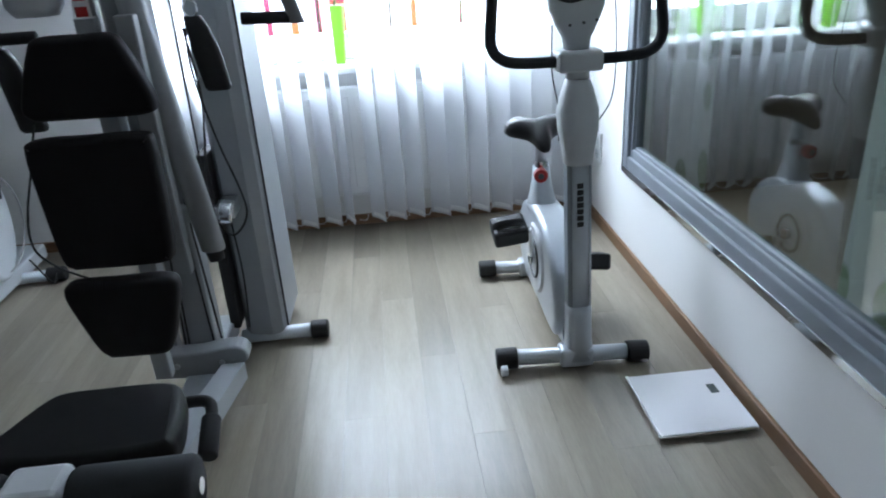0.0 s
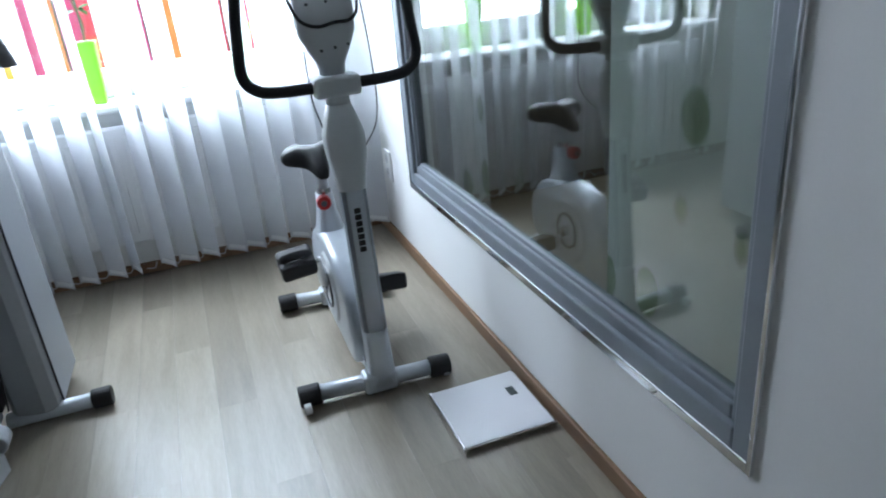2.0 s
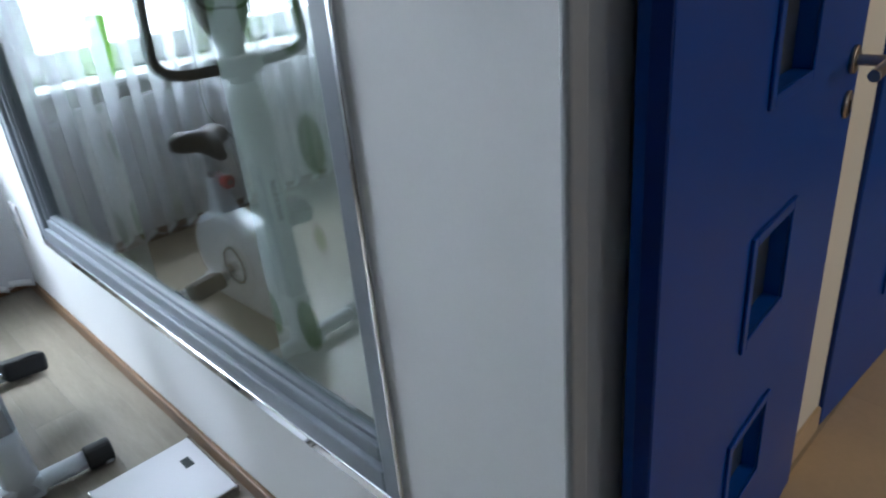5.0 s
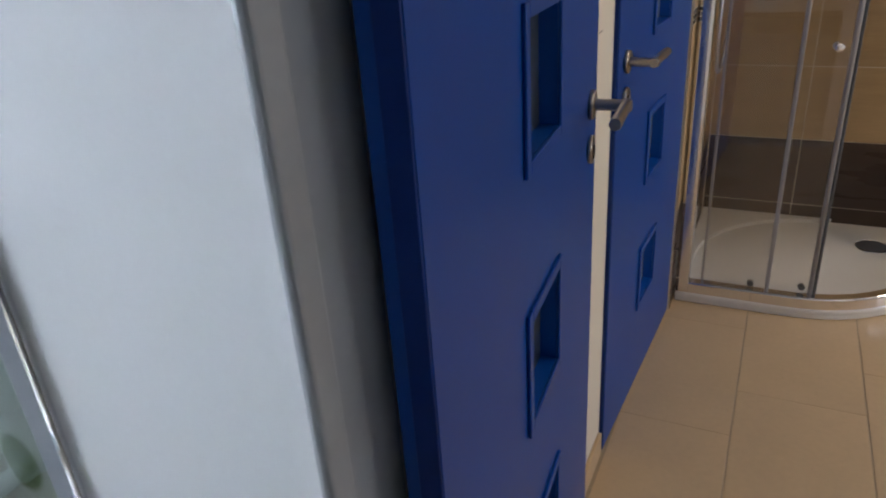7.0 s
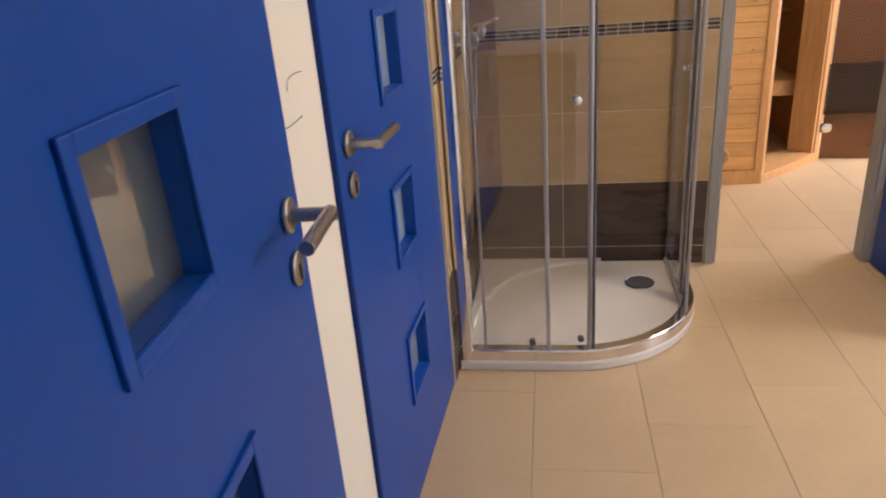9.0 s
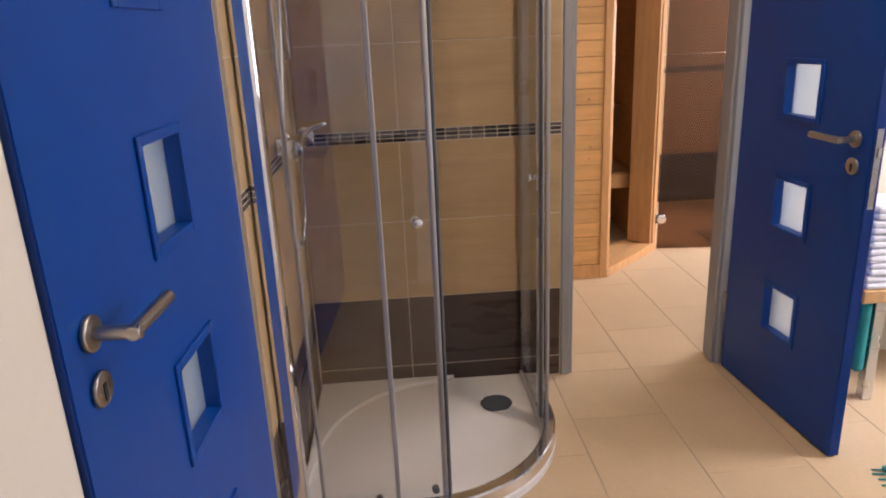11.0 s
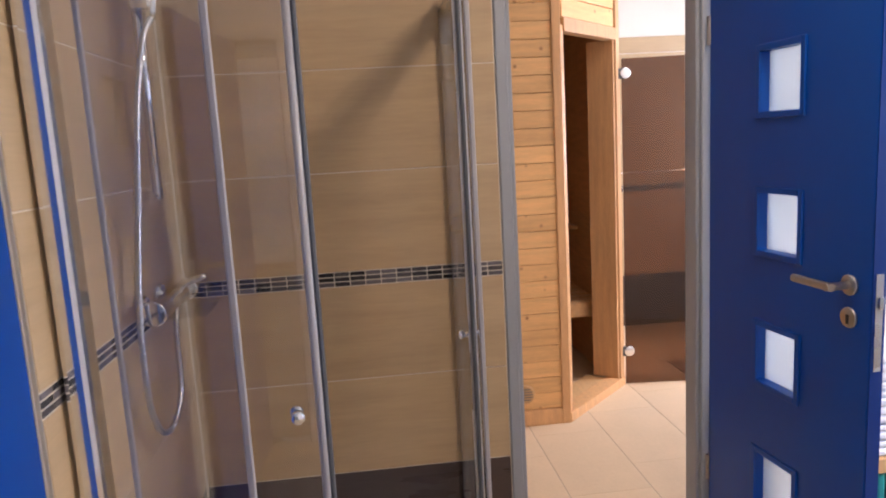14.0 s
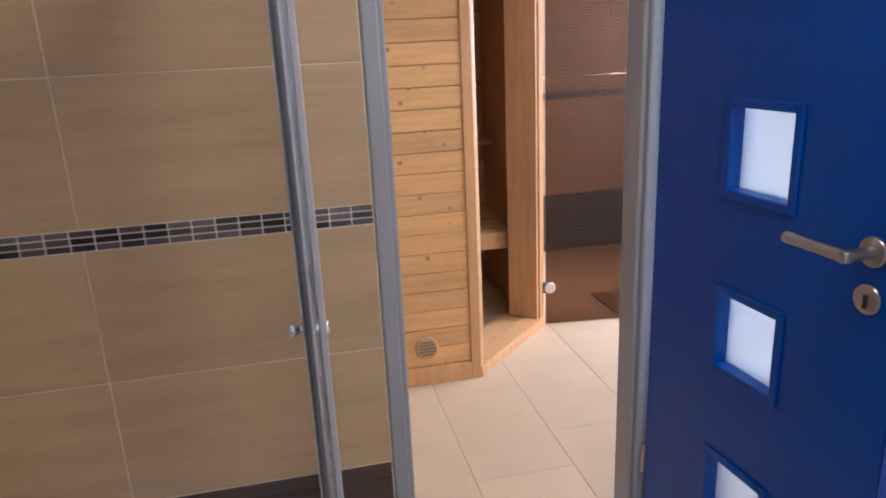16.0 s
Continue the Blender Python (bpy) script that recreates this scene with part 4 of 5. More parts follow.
part("body", rod((0, 0, 0), (-0.05, 0, 0), 0.02, sides=16, bevel=0.003), M_CHROME, tap)
part("spout", tube(rounded([(-0.04, 0, 0), (-0.10, 0, 0.01), (-0.12, 0, -0.04)], 4), 0.009, 10), M_CHROME, tap, smooth=True)
ledge = thing("metal_ledge", "slim bright metal ledge along the tiled wall", "ledge", (5.749, -2.0, 1.158))
part("strip", box(-0.012, 0.0, -0.9, 0.5, 0, 0.012, 0.002), M_CHROME, ledge)

# ---------------------------------------------------------------- bench with towels beside the open door
bench = thing("bench", "slatted wooden bench against the wall behind the open door", "bench", (2.60, -1.60, 0))
for k in range(4):
    part("seat_slat", box(k * 0.092, k * 0.092 + 0.084, -1.25, 0.0, 0.405, 0.455, 0.005), M_BENCHWOOD, bench)
for yy in (-0.10, -1.2):
    part("leg", box(0.01, 0.05, yy, yy + 0.04, 0, 0.37, 0.003), M_ALU, bench)
    part("leg", box(0.31, 0.35, yy, yy + 0.04, 0, 0.37, 0.003), M_ALU, bench)
    part("cross_bar", box(0.01, 0.35, yy, yy + 0.04, 0.372, 0.404, 0.003), M_ALU, bench)
rnd = random.Random(12)
for k in range(6):
    tw = thing("towel", "white folded towel in a stack on the bench", "towel", (2.70 + rnd.uniform(-0.006, 0.006), -1.74 + rnd.uniform(-0.008, 0.008), 0.4555 + k * 0.052), rnd.uniform(-3, 3), group="stack of towels")
    part("fold", box(-0.09, 0.11, -0.12, 0.13, 0.0, 0.025, 0.011, 3), M_TOWEL, tw)
    part("fold", box(-0.088, 0.108, -0.118, 0.132, 0.0255, 0.0505, 0.011, 3), M_TOWEL, tw)
bag = thing("cloth_bag", "teal cloth bag hanging at the end of the bench", "bag", (2.60, -1.62, 0.12))
part("cloth", box(0.01, 0.30, -0.035, 0.005, 0.0, 0.29, 0.016, 3), M_TEAL, bag)
rug = thing("bath_mat", "teal bath mat with a fringe on the floor", "mat", (2.10, -1.62, 0.001))
part("cloth", box(-0.25, 0.10, -0.40, 0.17, 0, 0.014, 0.006), M_TEAL, rug)
for k in range(14):
    part("fringe", tube([(-0.24 + k * 0.025, 0.165, 0.006), (-0.229 + k * 0.025 + rnd.uniform(-0.01, 0.01), 0.215 + rnd.uniform(-0.01, 0.015), 0.004)], 0.003, 5), M_TEAL, rug)


# ---------------------------------------------------------------- exercise bike
bike = thing("exercise_bike", "silver and grey exercise bike with a black saddle and handlebar", "exercise bike", (-0.455, 1.98, 0))


def cap_end(a, b, parent):
    part("end_cap", rod(a, b, 0.036, sides=20, bevel=0.006), M_RUBBER, parent, "black rubber end cap")


for y, half, cx in ((0.0, 0.255, -0.008), (0.70, 0.225, 0.006)):
    foot = part("foot_bar", rod((cx - half + 0.06, y + 0.016, 0.040), (cx + half - 0.06, y - 0.016, 0.040), 0.027, sides=20), M_SILVER, bike, smooth=True)
    cap_end((cx - half, y + 0.02, 0.038), (cx - half + 0.072, y + 0.015, 0.040), foot)
    cap_end((cx + half - 0.072, y - 0.015, 0.040), (cx + half, y - 0.02, 0.038), foot)
    if y == 0.0:
        for s in (-1, 1):
            part("transport_wheel", rod((cx + s * (half - 0.03), y - 0.034, 0.024), (cx + s * (half - 0.008), y - 0.034, 0.024), 0.018, sides=16, bevel=0.003), M_GREYPL, foot)
    part("foot_collar", box(-0.052, 0.062, y - 0.034, y + 0.034, 0.006, 0.076, 0.012), M_SILVER, bike)


def lean(z):
    return 0.0 + z * 0.085


PX = 0.015
rings = [superring(PX, lean(z), z, rx, ry, 3.2) for z, rx, ry in ((0.03, 0.050, 0.040), (0.10, 0.043, 0.040), (0.20, 0.041, 0.040), (0.225, 0.040, 0.038))]
part("post_sleeve", loft(rings), M_SILVER, bike, smooth=True)
rings = [superring(PX, lean(z), z, 0.036, 0.034, 3.6) for z in (0.22, 0.40, 0.60, 0.76)]
post = part("front_post", loft(rings), M_SILVER, bike, "silver post with grey sides and dark lettering", True)
for s in (-1, 1):
    rings = [[(PX + s * 0.027, lean(z) - 0.034, z), (PX + s * 0.0385, lean(z) - 0.020, z), (PX + s * 0.0385, lean(z) + 0.02, z), (PX + s * 0.026, lean(z) + 0.02, z)] for z in (0.226, 0.72)]
    part("side_stripe", loft(rings), M_WFRAME, post)
for k in range(7):
    z = 0.50 + k * 0.0205
    bm = box(PX - 0.011, PX + 0.009, lean(z) - 0.0365, lean(z) - 0.0335, z, z + 0.0165, 0.0006, 1)
    part("letter_bar", bm, M_RUBBER, post)
rings = [superring(PX, lean(z) - 0.004, z, rx, ry, 2.6) for z, rx, ry in ((0.695, 0.043, 0.042), (0.73, 0.047, 0.046), (0.80, 0.060, 0.055), (0.86, 0.062, 0.056), (0.91, 0.048, 0.046), (0.945, 0.036, 0.034))]
part("post_shroud", loft(rings), M_GREYPL, bike, smooth=True)
rings = [superring(PX, lean(z) - 0.004, z, 0.034, 0.032, 2.8) for z in (0.948, 0.99)]
part("neck", loft(rings), M_GREYPL, bike, smooth=True)
CZ = 1.000
part("clamp", box(PX - 0.068, PX + 0.068, lean(CZ) - 0.048, lean(CZ) + 0.032, CZ - 0.030, CZ + 0.030, 0.012, 3), M_GREYPL, bike)
rings = [superring(PX, lean(z) + 0.01, z, rx, ry, 3.0) for z, rx, ry in ((1.025, 0.036, 0.030), (1.06, 0.040, 0.032), (1.10, 0.062, 0.034), (1.145, 0.082, 0.036), (1.20, 0.086, 0.036), (1.252, 0.084, 0.030), (1.258, 0.078, 0.02))]
con = part("console", loft(rings), M_GREYPL, bike, "light grey display console seen from behind", True)
for x, z in ((-0.05, 1.225), (0.005, 1.228), (0.06, 1.232), (-0.028, 1.10), (0.012, 1.105), (0.05, 1.11)):
    part("screw", rod((PX + x, lean(z) - 0.03, z), (PX + x, lean(z) - 0.024, z), 0.0045, sides=8), M_DARKGREY, con)
for s in (-1, 1):
    yb = lean(CZ)
    pts = [(PX + s * 0.06, yb - 0.01, CZ), (PX + s * 0.15, yb - 0.012, CZ + 0.002), (PX + s * 0.215, yb - 0.008, CZ + 0.012), (PX + s * 0.252, yb + 0.0, CZ + 0.05), (PX + s * 0.250, yb + 0.01, CZ + 0.13), (PX + s * 0.232, yb + 0.03, CZ + 0.26), (PX + s * 0.19, yb + 0.10, CZ + 0.35), (PX + s * 0.10, yb + 0.17, CZ + 0.37)]
    part("handlebar", tube(rounded(pts, 6), 0.0165, 14), M_FOAM, bike, "black foam handlebar", True)
cable = rounded([(PX - 0.13, lean(1.3) + 0.02, 1.34), (PX - 0.10, lean(1.2) - 0.03, 1.24), (PX - 0.075, lean(1.2) - 0.035, 1.185), (PX - 0.03, lean(1.2) - 0.035, 1.165), (PX + 0.02, lean(1.2) - 0.035, 1.172), (PX + 0.065, lean(1.2) - 0.035, 1.175), (PX + 0.090, lean(1.2) - 0.03, 1.21), (PX + 0.088, lean(1.2) - 0.01, 1.30)], 5)
part("cable", tube(cable, 0.0048, 8), M_RUBBER, bike, "black cable looped over the console", True)
for pts in (((PX - 0.072, 0.10, 1.10), (PX - 0.068, 0.11, 0.96), (PX - 0.045, 0.13, 0.86), (PX - 0.035, 0.15, 0.74)),
            ((PX + 0.10, 0.10, 1.30), (PX + 0.12, 0.10, 1.06), (PX + 0.118, 0.11, 0.88), (PX + 0.06, 0.10, 0.79))):
    part("wire", tube(rounded(pts, 6), 0.0022, 6), M_RUBBER, bike)

# housing of the flywheel, drawn as a closed outline in (y, z)
out = [(0.075, 0.075), (0.035, 0.16), (0.06, 0.24), (0.10, 0.33), (0.20, 0.405), (0.33, 0.435), (0.47, 0.43), (0.575, 0.39), (0.64, 0.31), (0.65, 0.22), (0.61, 0.15), (0.53, 0.11), (0.40, 0.09), (0.27, 0.085), (0.15, 0.075)]
line = [(p.x, p.y) for p in rounded([(a, b, 0) for a, b in out + out[:1]], 4)[:-1]]
hous = part("housing", prism(line, -0.058, 0.058, "x", bevel=0.022, segs=3), M_SILVER, bike, "silver plastic flywheel housing", True)
part("side_disc", rod((-0.0585, 0.32, 0.26), (-0.066, 0.32, 0.26), 0.130, 0.12, sides=36), M_GREYPL, hous)
part("side_disc", rod((0.0585, 0.32, 0.26), (0.066, 0.32, 0.26), 0.130, 0.12, sides=36), M_GREYPL, hous)
part("ring", tube([(-0.067, 0.32 + 0.07 * math.cos(k * math.tau / 28), 0.26 + 0.07 * math.sin(k * math.tau / 28)) for k in range(29)], 0.006, 6), M_DARKGREY, hous)
part("ring", tube([(0.067, 0.32 + 0.07 * math.cos(k * math.tau / 28), 0.26 + 0.07 * math.sin(k * math.tau / 28)) for k in range(29)], 0.006, 6), M_DARKGREY, hous)
rings = [[(-w, 0.0 + y, z), (w, 0.0 + y, z), (w, y + 0.03, z + 0.055), (-w, y + 0.03, z + 0.055)] for y, z, w in ((0.03, 0.055, 0.026), (0.35, 0.045, 0.028), (0.69, 0.035, 0.026))]
part("base_beam", loft(rings), M_SILVER, bike)
rings = [superring(-0.005, 0.45 + (z - 0.4) * 0.12, z, rx, ry, 3.0) for z, rx, ry in ((0.40, 0.055, 0.085), (0.44, 0.046, 0.062), (0.50, 0.034, 0.044), (0.56, 0.029, 0.036))]
part("seat_tube", loft(rings), M_SILVER, bike, smooth=True)
knob = part("seat_knob", rod((-0.018, 0.425, 0.545), (-0.022, 0.392, 0.545), 0.026, sides=10, bevel=0.004), M_RED, bike, "red adjusting knob")
part("knob_hub", rod((-0.022, 0.393, 0.545), (-0.023, 0.388, 0.545), 0.011, sides=12), M_DARKGREY, knob)
part("seat_collar", rod((-0.005, 0.469, 0.558), (-0.005, 0.472, 0.578), 0.027, sides=18), M_CHROME, bike)
part("seat_post", rod((-0.005, 0.470, 0.57), (-0.005, 0.478, 0.66), 0.020, sides=18), M_SILVER, bike, smooth=True)
bm = bmesh.new()
bmesh.ops.create_uvsphere(bm, u_segments=28, v_segments=16, radius=1)
for v in bm.verts:
    x, y, z = v.co
    t = (y + 1) / 2
    w = 0.034 + 0.098 / (1 + math.exp(-(y - 0.02) * 7))
    x, z = math.copysign(abs(x) ** 0.72, x), math.copysign(abs(z) ** 0.72, z)
    top = 0.028 + 0.024 * t
    dip = -0.046 * max(0, -y) ** 1.5 - 0.030 * math.exp(-(x / 0.34) ** 2) * max(0, y + 0.1) - 0.014 * abs(x) ** 3
    v.co = (-0.01 + x * w, 0.490 + y * 0.125, 0.695 + (z * top if z > 0 else z * 0.036) + dip)
part("saddle", bm, M_SADDLE, bike, "black vinyl saddle", True)
part("saddle_clamp", box(-0.03, 0.02, 0.45, 0.52, 0.645, 0.672, 0.006), M_DARKGREY, bike)
for s, ang in ((-1, radians(62)), (1, radians(242))):
    hub = Vector((s * 0.074, 0.32, 0.26))
    tip = hub + Vector((s * 0.022, -0.15 * math.cos(ang) if s < 0 else -0.12 * math.cos(ang), 0.165 * math.sin(ang) * (1 if s < 0 else 0.45)))
    crank = part("crank", rod(hub, tip, 0.011, sides=12), M_ALU, bike)
    part("crank_hub", rod(hub - Vector((s * 0.012, 0, 0)), hub + Vector((s * 0.012, 0, 0)), 0.021, sides=18, bevel=0.003), M_CHROME, crank)
    ped = box(-0.06, 0.06, -0.055, 0.055, -0.028, 0.034, 0.012)
    ped.transform(Matrix.Translation(tip + Vector((s * 0.072, 0, 0))) @ pose(0, 0, 0, 14 if s < 0 else -20, s * 6, 0))
    p = part("pedal", ped, M_RUBBER, bike, "black pedal with strap")
    q = tip + Vector((s * 0.072, 0, 0))
    part("pedal_axle", rod(tip, tip + Vector((s * 0.03, 0, 0)), 0.008, sides=12), M_CHROME, p)
    strap = [q + Vector((s * dx_, dy_, dz_)) for dx_, dy_, dz_ in ((-0.05, -0.02, 0.012), (-0.04, -0.025, 0.035), (0.0, -0.03, 0.042), (0.045, -0.025, 0.033), (0.056, -0.02, 0.005))]
    part("strap", tube(rounded(strap, 4), 0.016, 8, flat=0.35), M_RUBBER, p)

# ---------------------------------------------------------------- bathroom scale, wall socket
scale = thing("bathroom_scale", "flat white square bathroom scale with a small grey display", "scale", (-0.176, 1.694, 0), -0.5)
part("body", box(-0.143, 0.143, -0.145, 0.145, 0.004, 0.016, 0.004), M_DARKGREY, scale)
part("top", box(-0.145, 0.145, -0.148, 0.148, 0.014, 0.0235, 0.004, 3), M_SCALE, scale, "white glass top")
part("edge", box(-0.1475, 0.1475, -0.1505, 0.1505, 0.008, 0.0215, 0.003), M_CHROME, scale, "bright chrome rim")
for x in (-0.142, 0.142):
    for y in (-0.145, 0.145):
        part("corner_cap", rod((x, y, 0.007), (x, y, 0.0228), 0.0085, sides=14, bevel=0.002), M_CHROME, scale, smooth=True)
part("display", box(0.080, 0.106, 0.020, 0.066, 0.0232, 0.0242, 0.0004, 1), M_LCD, scale, "small grey display")
for x in (-0.12, 0.12):
    for y in (-0.12, 0.12):
        part("foot", rod((x, y, 0), (x, y, 0.006), 0.014, sides=14), M_RUBBER, scale)
sock = thing("wall_socket", "white double wall socket", "socket", (0.0, 3.21, 0.385))
part("plate", box(-0.010, 0.0, -0.045, 0.045, -0.075, 0.075, 0.004), M_UPVC, sock)
for z in (-0.036, 0.036):
    s = part("socket_cup", rod((-0.0102, 0, z), (-0.0125, 0, z), 0.024, sides=20), M_GREYPL, sock)
    for y in (-0.009, 0.009):
        part("pin_hole", rod((-0.0124, y, z), (-0.0132, y, z), 0.0028, sides=8), M_RUBBER, s)

# ---------------------------------------------------------------- multi-gym
mg = thing("multi_gym", "light grey multi-gym with black vinyl pads, weight tower and cables", "multi-gym", (-1.68, 2.0, 0))
OX, OY = -1.68, 2.0


def at_gym(bm):
    bmesh.ops.translate(bm, verts=bm.verts[:], vec=(-OX, -OY, 0))
    return bm


def mpart(name, bm, mat, label="", smooth=False, parent=None):
    return part(name, at_gym(bm), mat, parent or mg, label, smooth)


def pad(name, corners, thick, label, tilt=0.0):
    """A padded cushion on an outline of (x, z), with its face towards -y at y0 + tilt."""
    y0 = corners[0]
    ring = [(p.x, p.y) for p in rounded([(a, b, 0) for a, b in corners[1] + corners[1][:1]], 5)[:-1]]
    bm = prism(ring, -thick / 2, thick / 2, "y", bevel=0.018, segs=4)
    cz = sum(b for _, b in ring) / len(ring)
    for v in bm.verts:
        v.co.y += y0 + (v.co.z - cz) * tilt
    ob = mpart(name, bm, M_BLACK, label, True)
    for f in ob.data.polygons:
        if len(f.vertices) > 8:
            f.use_smooth = False
    return ob


def outline(x0, x1, z0, z1, in0, in1, r=0.03):
    """A rounded trapezoid: in0, in1 narrow its foot and its head."""
    return [(x0 + in0 + r, z0), ((x0 + x1) / 2, z0 - 0.002), (x1 - in0 - r, z0), (x1 - in0 - 0.004, z0 + r), (x1 - (in0 + in1) / 2, (z0 + z1) / 2), (x1 - in1 - 0.004, z1 - r), (x1 - in1 - r, z1), ((x0 + x1) / 2, z1 + 0.002), (x0 + in1 + r, z1), (x0 + in1 + 0.004, z1 - r), (x0 + (in0 + in1) / 2, (z0 + z1) / 2), (x0 + in0 + 0.004, z0 + r)]


pad("head_pad", (1.86, outline(-1.918, -1.583, 0.985, 1.185, 0.0, 0.05)), 0.06, "black vinyl upper back pad")
pad("back_pad", (1.77, outline(-1.898, -1.584, 0.612, 0.957, 0.012, 0.0)), 0.06, "black vinyl back pad")
pad("lumbar_pad", (1.665, outline(-1.857, -1.568, 0.398, 0.618, 0.045, 0.0)), 0.055, "black vinyl lower pad")
bm = prism([(p.x, p.y) for p in rounded([(-1.82, 1.13, 0), (-1.67, 1.115, 0), (-1.50, 1.13, 0), (-1.478, 1.17, 0), (-1.483, 1.24, 0), (-1.505, 1.33, 0), (-1.55, 1.362, 0), (-1.66, 1.366, 0), (-1.76, 1.362, 0), (-1.80, 1.33, 0), (-1.84, 1.24, 0), (-1.87, 1.17, 0), (-1.82, 1.13, 0)], 4)[:-1]], 0.43, 0.50, bevel=0.022, segs=4)
mpart("seat", bm, M_BLACK, "black vinyl seat cushion", True)
mpart("seat_plate", box(-1.78, -1.56, 1.12, 1.38, 0.40, 0.432, 0.004), M_DARKGREY)
mpart("seat_post", box(-1.705, -1.645, 1.28, 1.345, 0.12, 0.40, 0.006), M_MACHINE)
mpart("base_beam", box(-1.72, -1.63, 0.75, 2.35, 0.045, 0.125, 0.008), M_MACHINE)
mpart("side_beam", loft([[(-1.60, y, z), (-1.53, y, z), (-1.53, y, z + 0.06), (-1.60, y, z + 0.06)] for y, z in ((1.22, 0.30), (1.95, 0.10))]), M_MACHINE)
mpart("front_foot", rod((-1.95, 0.8, 0.035), (-1.40, 0.8, 0.035), 0.03, sides=18), M_SILVER)
# leg rollers
mpart("roller_bar", rod((-1.94, 1.025, 0.485), (-1.40, 1.025, 0.485), 0.016, sides=14), M_CHROME)
for a, b in ((-1.62, -1.405), (-1.955, -1.74)):
    mpart("foam_roller", rod((a, 1.025, 0.485), (b, 1.025, 0.485), 0.058, sides=26, bevel=0.012), M_FOAM, "black foam leg roller", True)
mpart("roller_hub", box(-1.735, -1.625, 0.985, 1.075, 0.42, 0.535, 0.015), M_GREYPL)
mpart("leg_lever", box(-1.70, -1.66, 1.0, 1.06, 0.12, 0.42, 0.006), M_MACHINE)
grip = mpart("seat_handle", tube(rounded([(-1.56, 1.34, 0.438), (-1.50, 1.345, 0.445), (-1.462, 1.338, 0.444), (-1.450, 1.305, 0.432), (-1.447, 1.23, 0.404)], 5), 0.0135, 12), M_RUBBER, "black side handle with foam grip", True)
mpart("foam_grip", rod((-1.450, 1.30, 0.430), (-1.446, 1.21, 0.397), 0.021, sides=16, bevel=0.004), M_FOAM, "", True, grip)
# uprights and weight tower
mpart("upright", box(-1.735, -1.625, 2.03, 2.13, 0.12, 2.02, 0.010), M_MACHINE)
mpart("pad_stem", box(-1.76, -1.71, 1.905, 1.945, 0.50, 1.22, 0.004), M_MACHINE)
mpart("pad_stem", box(-1.665, -1.615, 1.905, 1.945, 0.50, 1.22, 0.004), M_MACHINE)
for z in (0.56, 1.08):
    mpart("stem_arm", box(-1.70, -1.655, 1.90, 2.04, z, z + 0.05, 0.004), M_MACHINE)
mpart("lumbar_stem", box(-1.70, -1.655, 1.675, 1.71, 0.30, 0.5, 0.004), M_MACHINE)
tower = [(-1.60, 2.335), (-1.585, 2.318), (-1.50, 2.30), (-1.462, 2.318), (-1.447, 2.35), (-1.44, 2.62), (-1.60, 2.62)]
mpart("weight_tower", prism(tower, 0.045, 1.98, bevel=0.006), M_MACHINE, "light grey curved weight tower cover", False)
mpart("tower_edge", tube([(-1.4475, 2.338, 0.06), (-1.4475, 2.338, 1.97)], 0.0035, 6), M_RUBBER)
mpart("tower_foot", rod((-1.62, 2.335, 0.033), (-1.33, 2.335, 0.033), 0.026, sides=18), M_SILVER, "", True)
mpart("end_cap", rod((-1.365, 2.335, 0.034), (-1.300, 2.335, 0.034), 0.034, sides=20, bevel=0.006), M_RUBBER, "black end cap")
# black slab that paints the shade in the gap beside the tower
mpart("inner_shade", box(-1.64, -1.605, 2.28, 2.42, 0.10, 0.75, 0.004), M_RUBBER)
mpart("top_bar", box(-1.735, -1.45, 2.03, 2.60, 1.985, 2.05, 0.010), M_MACHINE)
cover = [(p.x, p.y) for p in rounded([(-1.79, 0.12, 0), (-1.66, 0.115, 0), (-1.545, 0.145, 0), (-1.515, 0.18, 0), (-1.55, 0.215, 0), (-1.66, 0.205, 0), (-1.79, 0.20, 0), (-1.80, 0.16, 0), (-1.79, 0.12, 0)], 4)[:-1]]
mpart("pulley_cover", prism(cover, 1.955, 2.025, "y", bevel=0.008), M_MACHINE)
for x in (-1.60, -1.74):
    mpart("bolt", rod((x, 1.957, 0.165), (x, 1.948, 0.165), 0.010, sides=6), M_ALU)
# press arm and grips
arm = mpart("press_arm", loft([superring(x, y, z, 0.034, 0.030, 2.6, 16) for x, y, z in ((-1.685, 2.0, 1.55), (-1.64, 1.99, 1.25), (-1.60, 1.98, 0.90), (-1.555, 1.965, 0.55))]), M_MACHINE, "", True)
mpart("arm_knob", rod((-1.555, 1.963, 0.552), (-1.548, 1.957, 0.515), 0.027, 0.022, sides=18, bevel=0.004), M_RUBBER, "black end plug", True, arm)
pull = mpart("butterfly_arm", loft([superring(x, 2.0, z, 0.020, 0.018, 3.0, 14) for x, z in ((-1.42, 1.72), (-1.30, 1.42), (-1.245, 1.24), (-1.225, 1.165))]), M_MACHINE, "", True)
mpart("black_grip", rod((-1.37, 2.0, 1.185), (-1.235, 2.0, 1.18), 0.016, sides=16, bevel=0.003), M_FOAM, "black grip", True, pull)
mpart("arm_beam", box(-1.70, -1.40, 1.985, 2.03, 1.70, 1.76, 0.006), M_MACHINE)
pul = mpart("pulley", rod((-1.575, 2.20, 0.58), (-1.535, 2.20, 0.575), 0.040, sides=26, bevel=0.005), M_CHROME)
mpart("pulley_bracket", box(-1.590, -1.53, 2.19, 2.30, 0.555, 0.60, 0.004), M_ALU, parent=pul)
mpart("cross_plate", box(-1.66, -1.57, 1.98, 2.03, 0.63, 0.675, 0.004), M_MACHINE)
